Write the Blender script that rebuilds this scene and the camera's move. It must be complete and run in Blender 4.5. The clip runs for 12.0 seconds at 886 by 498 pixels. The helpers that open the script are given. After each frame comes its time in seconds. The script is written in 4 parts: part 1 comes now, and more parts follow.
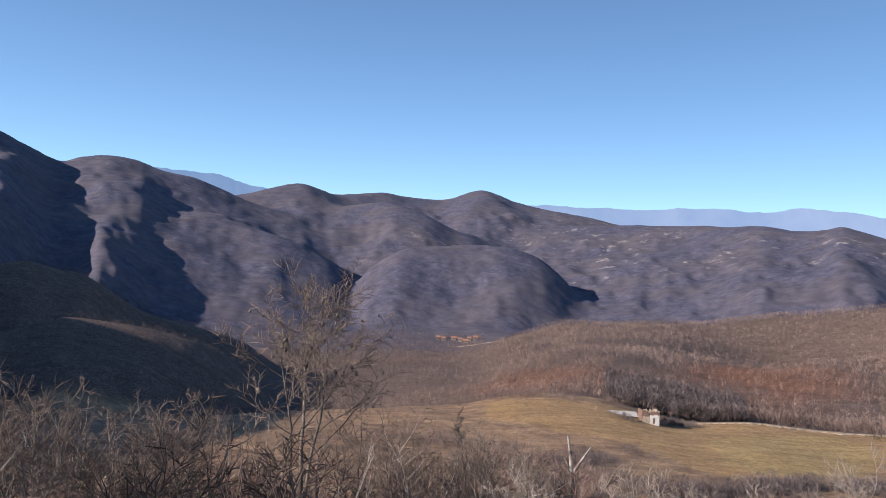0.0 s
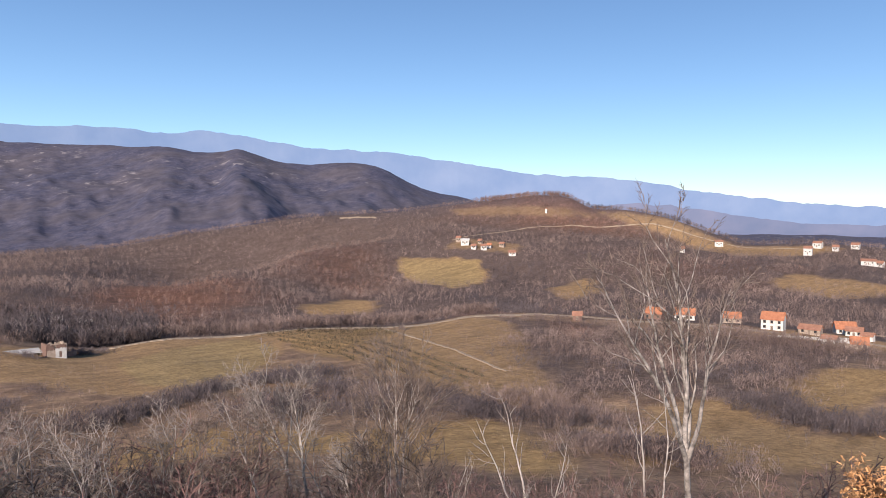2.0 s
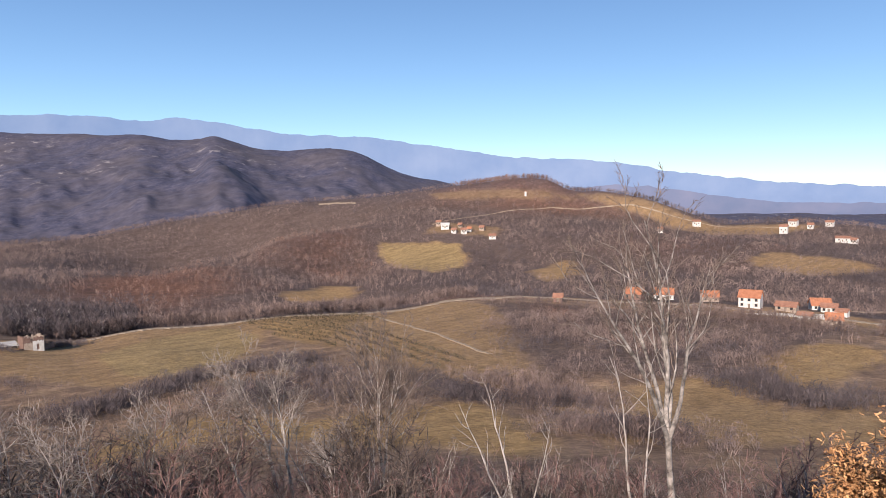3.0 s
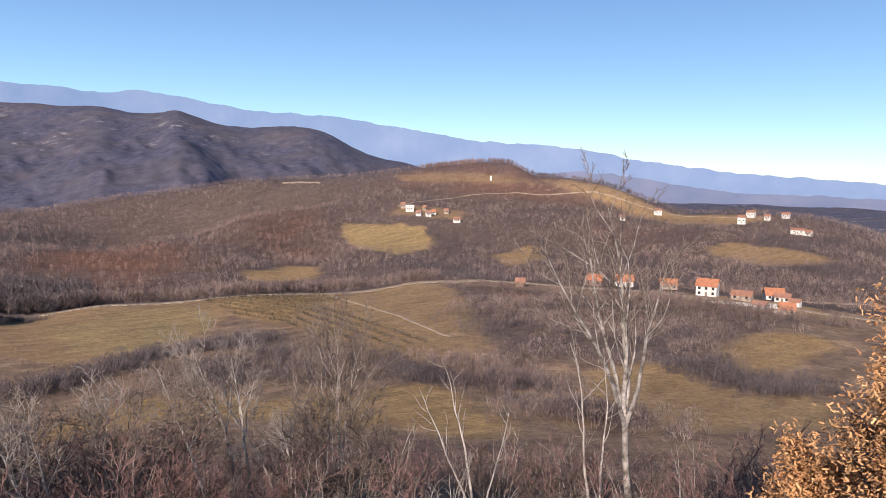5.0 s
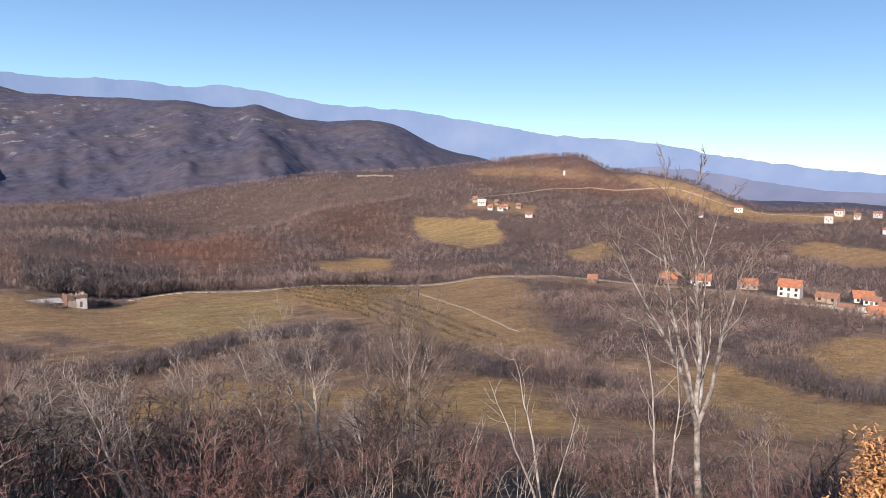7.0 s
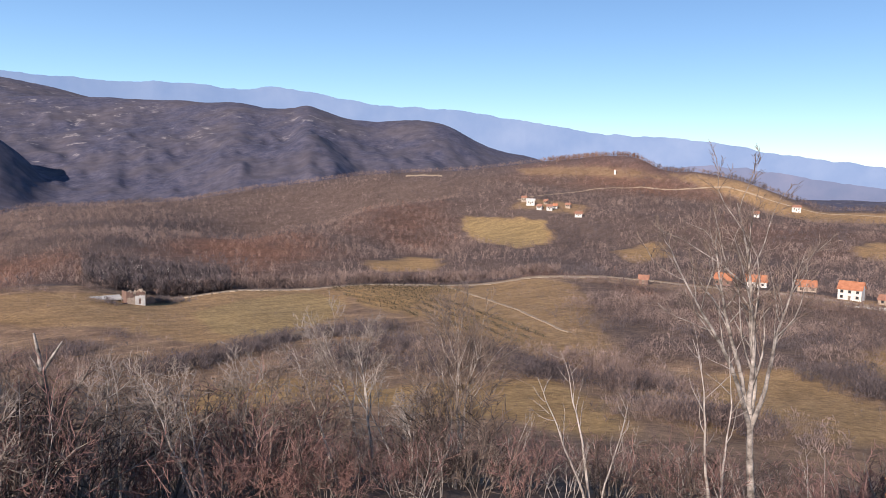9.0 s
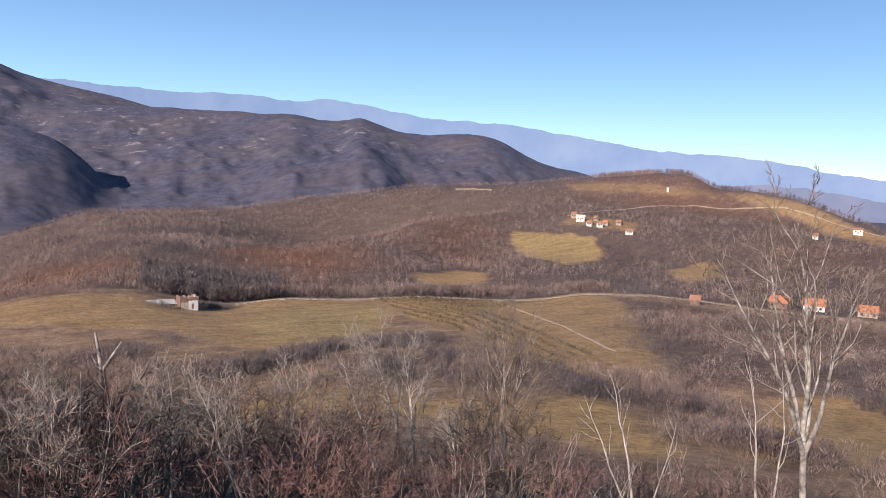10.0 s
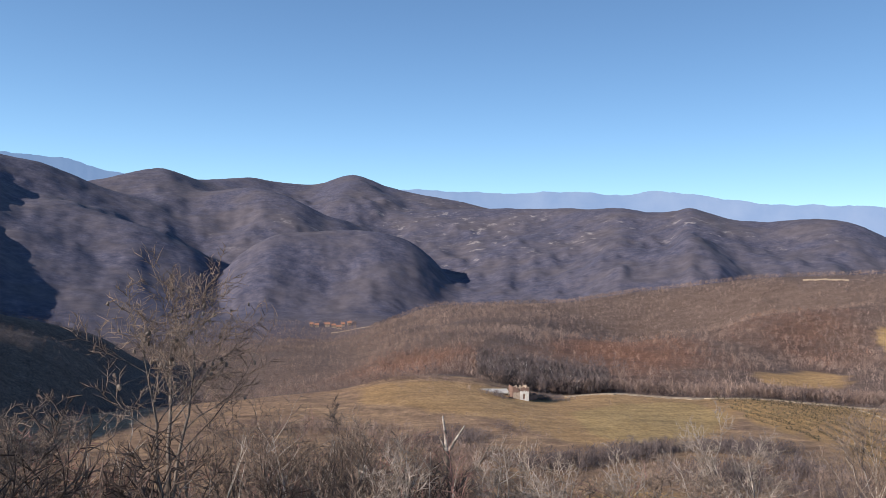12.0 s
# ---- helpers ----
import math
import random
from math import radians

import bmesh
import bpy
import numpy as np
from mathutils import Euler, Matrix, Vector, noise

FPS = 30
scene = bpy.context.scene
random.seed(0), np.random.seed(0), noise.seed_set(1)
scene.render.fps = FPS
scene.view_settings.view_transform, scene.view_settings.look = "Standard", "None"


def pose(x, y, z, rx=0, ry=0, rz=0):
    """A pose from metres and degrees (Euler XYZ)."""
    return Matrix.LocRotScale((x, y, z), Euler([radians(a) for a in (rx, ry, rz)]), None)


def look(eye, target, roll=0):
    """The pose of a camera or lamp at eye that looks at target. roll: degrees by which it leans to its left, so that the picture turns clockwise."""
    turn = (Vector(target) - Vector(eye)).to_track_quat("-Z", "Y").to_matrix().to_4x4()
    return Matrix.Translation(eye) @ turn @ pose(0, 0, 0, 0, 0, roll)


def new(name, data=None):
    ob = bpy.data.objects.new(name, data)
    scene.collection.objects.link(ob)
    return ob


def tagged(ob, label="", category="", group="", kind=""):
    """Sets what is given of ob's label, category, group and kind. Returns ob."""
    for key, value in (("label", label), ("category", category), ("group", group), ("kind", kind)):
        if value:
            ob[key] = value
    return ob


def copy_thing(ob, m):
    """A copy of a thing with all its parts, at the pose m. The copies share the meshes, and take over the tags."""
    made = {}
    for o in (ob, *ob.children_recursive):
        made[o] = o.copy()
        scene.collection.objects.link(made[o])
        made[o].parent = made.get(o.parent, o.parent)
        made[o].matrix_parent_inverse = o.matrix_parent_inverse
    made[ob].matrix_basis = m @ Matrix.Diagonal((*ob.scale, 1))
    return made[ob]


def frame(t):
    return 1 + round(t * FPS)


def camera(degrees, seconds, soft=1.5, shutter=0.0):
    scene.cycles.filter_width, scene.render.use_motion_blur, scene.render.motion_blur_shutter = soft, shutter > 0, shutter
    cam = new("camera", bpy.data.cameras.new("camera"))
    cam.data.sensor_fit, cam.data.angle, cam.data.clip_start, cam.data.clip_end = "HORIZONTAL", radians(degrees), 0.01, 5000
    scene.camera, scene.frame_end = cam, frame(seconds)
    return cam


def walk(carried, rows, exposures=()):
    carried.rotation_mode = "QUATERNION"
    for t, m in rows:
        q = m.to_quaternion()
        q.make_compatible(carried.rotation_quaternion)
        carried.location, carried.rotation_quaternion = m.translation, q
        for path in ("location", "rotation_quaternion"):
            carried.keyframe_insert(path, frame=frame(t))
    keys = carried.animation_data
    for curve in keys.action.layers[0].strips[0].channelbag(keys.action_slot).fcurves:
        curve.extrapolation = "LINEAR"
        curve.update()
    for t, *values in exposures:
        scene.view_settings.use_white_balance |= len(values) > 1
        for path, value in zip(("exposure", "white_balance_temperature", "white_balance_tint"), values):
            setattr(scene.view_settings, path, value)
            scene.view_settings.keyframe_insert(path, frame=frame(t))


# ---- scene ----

# The eye turns where it stands, and leans forward a little on the way.
EYE = 1.6
cam = camera(62.58, 12.0, soft=0.9)
TURNS = [  # seconds, turn to the left, look up, roll
    (0.0, 0.40, 2.07, 2.18),
    (0.5, -13.60, 0.56, -0.29),
    (0.8, -27.12, -1.06, 0.77),
    (1.0, -32.60, -1.41, -0.49),
    (1.2, -36.63, -1.52, -0.83),
    (1.5, -40.85, -2.05, -1.14),
    (2.0, -43.96, -3.22, 0.14),
    (2.5, -44.54, -4.31, -0.50),
    (3.0, -45.50, -4.46, -0.77),
    (5.0, -48.34, -5.82, 0.85),
    (5.5, -48.47, -5.59, 0.19),
    (6.0, -49.10, -4.53, -0.03),
    (6.5, -48.58, -4.65, 0.76),
    (7.0, -42.73, -6.39, 1.27),
    (9.0, -38.91, -6.49, 1.06),
    (9.5, -39.16, -5.82, 0.76),
    (10.0, -35.10, -5.53, 2.17),
    (10.5, -32.31, -5.76, 2.21),
    (11.0, -31.89, -4.97, 1.74),
    (11.5, -23.66, -1.13, 0.37),
    (12.0, -9.62, 1.12, 0.83),
]
LEAN_T = (0.0, 0.8, 1.0, 1.5, 2.0, 3.0, 5.0, 6.5, 7.0, 9.0, 10.0, 12.0)
LEAN_M = (0.0, 0.0, 0.05, 0.25, 0.33, 0.42, 0.50, 0.50, 0.36, 0.20, 0.12, 0.0)


def heading(az, elevation=0.0):
    """The way to a heading, in degrees to the left of +y."""
    a, e = radians(az), radians(elevation)
    return Vector((-math.sin(a) * math.cos(e), math.cos(a) * math.cos(e), math.sin(e)))


def stand(t, yaw, pitch, roll):
    eye = Vector((0, 0, EYE)) + heading(-51) * float(np.interp(t, LEAN_T, LEAN_M))
    return look(eye, eye + heading(yaw, pitch) * 10, roll)


walk(cam, [(t, stand(t, yaw, pitch, roll)) for t, yaw, pitch, roll in TURNS],
     exposures=[(0.0, 0.74, 6500, 12), (0.5, 0.68, 6500, 12), (1.0, 0.60, 6500, 14), (2.5, 0.58, 6500, 15), (7.0, 0.58, 6500, 15), (9.5, 0.62, 6500, 15), (10.5, 0.62, 6500, 14), (11.5, 0.64, 6500, 10), (12.0, 0.66, 6500, 9)])

# ---- light ----
SUN_AZ, SUN_EL = 115.0, 24.0
world = bpy.data.worlds.new("sky")
scene.world = world
world.use_nodes = True
halves = world.node_tree.nodes.new("ShaderNodeMix")
halves.data_type, halves.inputs[0].default_value = "RGBA", 0.5
for socket, az, height in ((6, SUN_AZ, 32.0), (7, -164.0, 42.0)):  # the clear sky, averaged with a second, invented sun heading to even its brightness
    sky = world.node_tree.nodes.new("ShaderNodeTexSky")
    sky.sky_type, sky.sun_disc = "NISHITA", False
    sky.sun_elevation, sky.sun_rotation = radians(height), radians(-az)
    sky.altitude, sky.air_density, sky.dust_density, sky.ozone_density = 1500, 1.0, 0.05, 2.5
    world.node_tree.links.new(sky.outputs[0], halves.inputs[socket])
back = world.node_tree.nodes["Background"]
clear = world.node_tree.nodes.new("ShaderNodeMix")
clear.data_type, clear.blend_type = "RGBA", "MULTIPLY"
clear.inputs[0].default_value, clear.inputs[7].default_value = 1.0, (0.82, 0.96, 1.03, 1)  # clear cold winter air
world.node_tree.links.new(halves.outputs[2], clear.inputs[6])
world.node_tree.links.new(clear.outputs[2], back.inputs[0])
back.inputs[1].default_value = 0.093
sun = new("sun", bpy.data.lights.new("sun", "SUN"))
sun.data.energy, sun.data.angle, sun.data.color = 5.0, radians(0.6), (1.0, 0.89, 0.79)
sun.matrix_world = look(heading(SUN_AZ, SUN_EL) * 100, (0, 0, 0))

# ---- the lie of the land: headings in degrees to the left, distances and heights in metres, heights from the eye ----
NEAR_D = np.array([0, 12, 30, 60, 110, 170, 240], float)
NEAR_LEFT = np.array([-1.6, -4.9, -11, -20, -32, -42, -49.5])
NEAR_RIGHT = np.array([-1.6, -5.5, -13, -25, -37.5, -46, -51])
# Lines of the land from near to far: (heading, distance) and (heading, elevation) pairs.
LINES = {
    "field_crest": (
        [(40, 330), (16, 320), (-10, 320), (-16, 328), (-23, 338), (-30, 346), (-40, 362), (-47, 386), (-54, 398), (-60, 395), (-68, 376), (-74, 384), (-82, 400)],
        [(40, -11.5), (16, -11.0), (2.6, -10.2), (-1.7, -9.85), (-6, -9.1), (-9.8, -9.0), (-12.7, -9.1), (-14.9, -9.5), (-17.5, -10.0), (-23, -9.7), (-29.3, -9.6), (-32.5, -9.35),
         (-39.2, -9.3), (-42.9, -9.05), (-46, -8.55), (-49.2, -8.35), (-53.7, -8.3), (-58, -8.5), (-68.5, -8.6), (-72.4, -8.7), (-76, -9.0), (-82, -9.3)]),
    "wood_foot": (
        [(40, 385), (-16, 385), (-30, 405), (-47, 445), (-82, 450)],
        [(40, -11.2), (2, -10.2), (-6, -9.1), (-10, -8.5), (-14, -8.9), (-18, -9.4), (-23, -9.6), (-30, -9.5), (-39, -9.2), (-46, -8.5), (-54, -8.3), (-68, -8.2), (-82, -8.8)]),
    "lower_wood": (
        [(40, 480), (-20, 480), (-30, 510), (-38, 590), (-43, 600), (-82, 600)],
        [(40, -9.9), (2, -9.5), (-6, -8.0), (-12, -6.9), (-17, -7.2), (-21, -7.6), (-27, -7.3), (-33, -7.1), (-38.6, -6.8), (-42, -6.0), (-49, -6.0), (-68, -6.0), (-74, -6.15), (-82, -6.7)]),
    "spur": (
        [(40, 600), (-3, 550), (-12, 550), (-20, 570), (-27, 630), (-33, 700), (-38, 770), (-41, 790), (-46, 752), (-82, 750)],
        [(40, -8.0), (2, -8.3), (-3.4, -7.7), (-6, -6.6), (-9.7, -5.6), (-12.6, -5.25), (-17, -5.5), (-21.3, -5.6), (-24.3, -5.5), (-26.7, -5.0), (-30, -4.4), (-33, -3.5),
         (-35.1, -3.2), (-37.7, -2.9), (-40.4, -2.7), (-45.6, -2.9), (-49.2, -3.4), (-53.6, -3.75), (-58, -3.95), (-62, -4.1), (-68.4, -4.1), (-74, -4.3), (-82, -5.1)]),
    "furrow": (
        [(40, 760), (-3, 690), (-20, 690), (-27, 740), (-33, 790), (-41, 850), (-82, 840)],
        [(40, -6.8), (2, -7.0), (-3, -6.6), (-6, -5.7), (-12, -4.7), (-17, -4.9), (-21, -6.0), (-24.3, -6.8), (-27, -6.4), (-30, -5.7), (-33, -4.7), (-36, -3.9),
         (-38, -3.2), (-41, -2.0), (-46, -1.3), (-50, -1.2), (-54, -1.6), (-58, -2.2), (-62, -2.9), (-68, -3.2), (-74, -3.4), (-82, -4.6)]),
    "long_crest": (
        [(40, 1000), (2, 960), (-20, 930), (-35, 950), (-50, 990), (-62, 960), (-82, 940)],
        [(40, -5.8), (3, -6.0), (-1.6, -5.9), (-3.4, -5.4), (-6, -4.45), (-8.6, -3.5), (-11.7, -3.3), (-14.8, -3.2), (-20, -2.85), (-24, -2.1), (-27.7, -1.5), (-31.6, -0.95),
         (-36, -0.65), (-40.4, -0.3), (-44.7, 0.25), (-47, 0.6), (-49.1, 0.8), (-50.5, 1.0), (-51.8, 1.05), (-53.8, 0.85), (-55.3, 0.15), (-58, -0.1), (-61.3, -0.8), (-64.3, -1.85),
         (-66.3, -2.5), (-69, -2.5), (-71.4, -2.4), (-74, -2.55), (-75.8, -2.75), (-77.5, -3.2), (-79.8, -3.8), (-84, -4.6)]),
}
BEYOND = ((1170, {40: -92, 0: -92, -20: -95, -50: -60, -82: -110}), (1700, {40: -106, -20: -100, -50: -110, -82: -130}), (6000, {40: -90, -20: -90, -50: -120, -82: -150}))
# Each ridge: distance, slope towards the eye, slope behind, crest as (heading, elevation) pairs.
RIDGES = {
    # Beyond heading 36 both shaded crests rise unseen, added to cast shadow on the slopes.
    "shaded_shoulder": (430, 0.34, 0.35, [(62, 12), (52, 8.5), (45, 4), (40, -0.5), (36, -4.2), (31.4, -4.9), (28.1, -4.0), (24.5, -4.2), (20.7, -5.0), (17.4, -6.3), (15.3, -7.8), (13, -10), (8, -15)]),
    "shaded_hill": (640, 0.50, 0.4, [(62, 13), (50, 10), (42, 5.5), (36, 1.0), (31.6, -0.3), (30.3, -0.1), (28.2, -0.65), (26.8, -0.8), (24.6, -2.0), (22.7, -3.3), (19.5, -4.4), (16.7, -5.2), (15, -6), (11, -9), (5, -14)]),
    "round_knoll": (1500, 0.40, 0.35, [(12, -6), (8.5, -4.2), (7.3, -2.1), (6.6, -0.6), (5.3, 0.75), (4.1, 1.55), (1.1, 2.15), (-1.5, 2.4), (-3.2, 2.4), (-5.9, 1.95), (-7.7, 1.1), (-9, -0.1), (-10.2, -1.7), (-12, -3.5), (-16, -6.5)]),
    "massif_foot": (1580, 0.26, 0.30, [(60, 1.5), (40, 0.2), (31, -0.9), (25, -0.5), (19, -0.7), (14, -1.5), (9, -3.2), (5, -6)]),
    "massif_shelf": (1800, 0.34, 0.22, [(60, 2), (40, 0.8), (31.7, 1.1), (28.4, 1.9), (26.6, 2.5), (23, 3.2), (19.1, 3.2), (15, 2.75), (11.1, 1.6), (8.5, 0.3), (7.1, -1.0), (4, -4)]),
    "near_massif": (2150, 0.30, 0.3, [(60, 4), (42, 6.5), (36, 7.8), (32.1, 8.2), (30.4, 7.55), (28.3, 6.85), (26.9, 7.35), (25.1, 7.7), (23.4, 7.6), (21.2, 6.9), (18.8, 6.3), (16.3, 5.4), (14.2, 4.6), (11.2, 3.3), (8, 1.2), (5, -1)]),
    "middle_hill": (2350, 0.35, 0.3, [(12, 3.2), (9.1, 4.75), (7, 5.2), (4.2, 5.4), (2, 4.75), (-0.1, 3.6), (-2.6, 2.5), (-6, 0)]),
    "pointed_hills": (2600, 0.33, 0.3, [(22, 4), (17.4, 5.3), (15.5, 5.75), (13.9, 6.25), (12.4, 6.5), (11.4, 6.5), (10, 6.0), (8.5, 5.05), (6.2, 3.8), (0, 1.5)]),
    "peak_ridge": (3000, 0.3, 0.3, [(16, 4.5), (12, 5.4), (7.8, 5.9), (4.7, 6.2), (3.4, 6), (0.7, 5.9), (-2.6, 6.65), (-5.5, 5.8), (-9, 5.2), (-13.7, 4.2), (-20, 3), (-26, 1)]),
    "shelf": (2400, 0.24, 0.3, [(-3, 2), (-9, 4.0), (-13.7, 4.2), (-18.6, 4.1), (-23.3, 4.3), (-25.5, 3.95), (-27.2, 4.05), (-28.4, 4.25), (-29.5, 3.9), (-30.9, 3.3), (-33.2, 2.5), (-37, 1)]),
    "end_hill": (2250, 0.26, 0.3, [(-28, 1), (-33, 2.75), (-35.3, 3.15), (-39.1, 2.9), (-41.3, 1.9), (-46, 0.7), (-52, -1.5), (-60, -4)]),
}


def lattice(x, y):
    """Smooth value noise, 0 to 1."""
    i, j = np.floor(x), np.floor(y)
    u, v = x - i, y - j
    u, v = u * u * (3 - 2 * u), v * v * (3 - 2 * v)

    def at(a, b):
        n = np.sin(a * 127.1 + b * 311.7) * 43758.5453
        return n - np.floor(n)

    return (at(i, j) * (1 - u) + at(i + 1, j) * u) * (1 - v) + (at(i, j + 1) * (1 - u) + at(i + 1, j + 1) * u) * v


def rough(x, y, octaves=4):
    """Fractal noise about 0, within about 0.5."""
    total, gain = 0 * x, 0.5
    for k in range(octaves):
        total = total + gain * (lattice(x * 2**k + 17.3 * k, y * 2**k - 9.1 * k) - 0.5)
        gain *= 0.5
    return total


def glide(x, xs, ys):
    """Cubic interpolation through (xs, ys), flat-ended."""
    xs, ys = np.asarray(xs, float), np.asarray(ys, float)
    if xs[0] > xs[-1]:
        xs, ys = xs[::-1], ys[::-1]
    s = np.gradient(ys, xs)
    x = np.clip(x, xs[0], xs[-1])
    k = np.clip(np.searchsorted(xs, x) - 1, 0, len(xs) - 2)
    h = xs[k + 1] - xs[k]
    u = (x - xs[k]) / h
    return (ys[k] * (1 + 2 * u) + h * s[k] * u) * (1 - u) ** 2 + (ys[k + 1] * (3 - 2 * u) + h * s[k + 1] * (u - 1)) * u * u


def profile(az):
    """Distances and heights of the land's lines at each of the given headings."""
    left = np.clip((az + 18) / 22, 0, 1)
    dists = [np.full(len(az), d) for d in NEAR_D]
    heights = [r + (l - r) * left for l, r in zip(NEAR_LEFT, NEAR_RIGHT)]
    for places, rises in LINES.values():
        d = glide(az, [p[0] for p in places], [p[1] for p in places])
        dists.append(d)
        heights.append(d * np.tan(np.radians(glide(az, [p[0] for p in rises], [p[1] for p in rises]))))
    for d, drop in BEYOND:
        dists.append(np.full(len(az), float(d)))
        heights.append(np.interp(az, sorted(drop), [drop[a] for a in sorted(drop)]))
    return np.stack(dists), np.stack(heights)


LAND_AZ = np.arange(-110, 64, 0.2)
LAND_D, LAND_H = profile(LAND_AZ)
SECANT = np.diff(LAND_H, axis=0) / np.diff(LAND_D, axis=0)
LAND_S = np.zeros_like(LAND_H)
LAND_S[1:-1] = np.where(SECANT[1:] * SECANT[:-1] > 0, 2 * SECANT[1:] * SECANT[:-1] / (SECANT[1:] + SECANT[:-1] + 1e-12), 0)
LAND_S[0] = SECANT[0]


def along(k, d):
    """The height on the k-th heading at the distance d: a monotone curve from line to line."""
    dist, high, lean = LAND_D[:, k], LAND_H[:, k], LAND_S[:, k]
    i = np.clip((d[None] >= dist).sum(0) - 1, 0, len(dist) - 2)[None]
    pick = lambda a, j: np.take_along_axis(a, j, 0)[0]
    span = pick(dist, i + 1) - pick(dist, i)
    u = np.clip((d - pick(dist, i)) / span, 0, 1)
    return (pick(high, i) * (1 + 2 * u) + span * pick(lean, i) * u) * (1 - u) ** 2 + (pick(high, i + 1) * (3 - 2 * u) + span * pick(lean, i + 1) * (u - 1)) * u * u


def land(az, d):
    """The ground's height above the world's zero."""
    az, d = np.broadcast_arrays(np.asarray(az, float), np.asarray(d, float))
    shape = az.shape
    az, d = az.ravel(), d.ravel()
    f = np.clip((az - LAND_AZ[0]) / 0.2, 0, len(LAND_AZ) - 1.001)
    k = f.astype(int)
    h = along(k, d) * (1 - (f - k)) + along(k + 1, d) * (f - k)
    x, y = -np.sin(np.radians(az)) * d, np.cos(np.radians(az)) * d
    for n, (dist, front, behind, crest) in enumerate(RIDGES.values()):
        bend = dist * (1 + (0.10 if dist > 1000 else 0.04) * np.sin(az * 0.13 + n))
        top = np.tan(np.radians(glide(az, [c[0] for c in crest], [c[1] for c in crest]))) * bend
        top = top - 0.02 * bend * np.clip(np.maximum(min(c[0] for c in crest) - az, az - max(c[0] for c in crest)), 0, 20)
        off = d - bend
        w = 0.035 * dist
        spur = rough(az * 0.13 * (dist / 1000) ** 0.5 + 5 * n, d * 0.0022 + 3 * n, 4) * (0.045 if dist > 1000 else 0.06) * dist
        run = np.sqrt(off * off + w * w) - w
        slope = np.where(off < 0, front, behind)
        ridge = top - slope * run + spur * np.clip(run / (0.14 * dist), 0, 1) * (off < 0)
        soft = (0.011 if dist > 1000 else 0.006) * dist
        h = ridge + soft * np.logaddexp(0, (h - ridge) / soft)
    back = np.clip((np.abs(az + 24) - 95) / 40, 0, 1)
    h = h * (1 - back) + back * (-1.6 + 0.05 * d ** 0.8)
    far = np.clip((d - 1050) / 300, 0, 1)
    h = h + rough(x / 240, y / 240, 4) * 17 * far + rough(x / 420 + 11, y / 420, 4) * 32 * np.clip((d - 1100) / 350, 0, 1)
    h = h + rough(x / 38, y / 38, 3) * (0.4 + 2.0 * far) * np.clip(d / 60, 0, 1) * 0.8
    band = np.clip((d - 400) / 100, 0, 1) * np.clip((1050 - d) / 150, 0, 1)
    h = h + rough(x / 110 + 3, y / 110, 3) * 9 * band
    h = h + rough(x / 45 + 7, y / 45, 3) * 2.6 * np.clip((d - 70) / 60, 0, 1) * np.clip((1000 - d) / 300, 0, 1)
    return (h + EYE).reshape(shape)


def ground_at(az, d):
    x = heading(az) * d
    return Vector((x.x, x.y, float(land(az, d))))

# ---- materials ----


def material(name, rough_value=0.9):
    m = bpy.data.materials.new(name)
    m.use_nodes = True
    nt = m.node_tree
    b = nt.nodes["Principled BSDF"]
    b.inputs["Roughness"].default_value = rough_value
    b.inputs["Specular IOR Level"].default_value = 0.2
    return m, nt, b


def node(nt, kind, **values):
    n = nt.nodes.new(kind)
    for key, value in values.items():
        n.inputs[key.replace("_", " ")].default_value = value
    return n


def grain(nt, scale, detail=4.0, coord="Object", roughness=0.6):
    c = nt.nodes.new("ShaderNodeTexCoord")
    n = node(nt, "ShaderNodeTexNoise", Scale=scale, Detail=detail, Roughness=roughness)
    nt.links.new(c.outputs[coord], n.inputs["Vector"])
    return n.outputs["Fac"]


def ramp(nt, fac, stops):
    r = nt.nodes.new("ShaderNodeValToRGB")
    while len(r.color_ramp.elements) < len(stops):
        r.color_ramp.elements.new(0.5)
    for e, (p, c) in zip(r.color_ramp.elements, stops):
        e.position, e.color = p, (*c, 1)
    nt.links.new(fac, r.inputs[0])
    return r.outputs[0]


def mix(nt, fac, a, b, blend="MIX"):
    m = nt.nodes.new("ShaderNodeMix")
    m.data_type, m.blend_type = "RGBA", blend
    for value, socket in ((fac, m.inputs[0]), (a, m.inputs[6]), (b, m.inputs[7])):
        if isinstance(value, bpy.types.NodeSocket):
            nt.links.new(value, socket)
        else:
            socket.default_value = value if not isinstance(value, tuple) else (*value, 1)
    return m.outputs[2]


def bump(nt, b, fac, strength, distance):
    n = node(nt, "ShaderNodeBump", Strength=strength, Distance=distance)
    nt.links.new(fac, n.inputs["Height"])
    nt.links.new(n.outputs[0], b.inputs["Normal"])


def plain(name, dark, light, scale, rough_value=0.9, relief=0.0, vary=0.0):
    """A mottled surface between two colours; vary: spread of tone from piece to piece."""
    m, nt, b = material(name, rough_value)
    fac = grain(nt, scale)
    color = ramp(nt, fac, [(0.3, dark), (0.7, light)])
    if vary:
        g = nt.nodes.new("ShaderNodeNewGeometry")
        tone = ramp(nt, g.outputs["Random Per Island"], [(0.0, (1 - vary,) * 3), (1.0, (1 + vary,) * 3)])
        color = mix(nt, 1.0, color, tone, "MULTIPLY")
    nt.links.new(color, b.inputs["Base Color"])
    if relief:
        bump(nt, b, fac, 0.6, relief)
    return m


def attribute(nt, name):
    a = nt.nodes.new("ShaderNodeAttribute")
    a.attribute_name = name
    return a.outputs["Fac"]


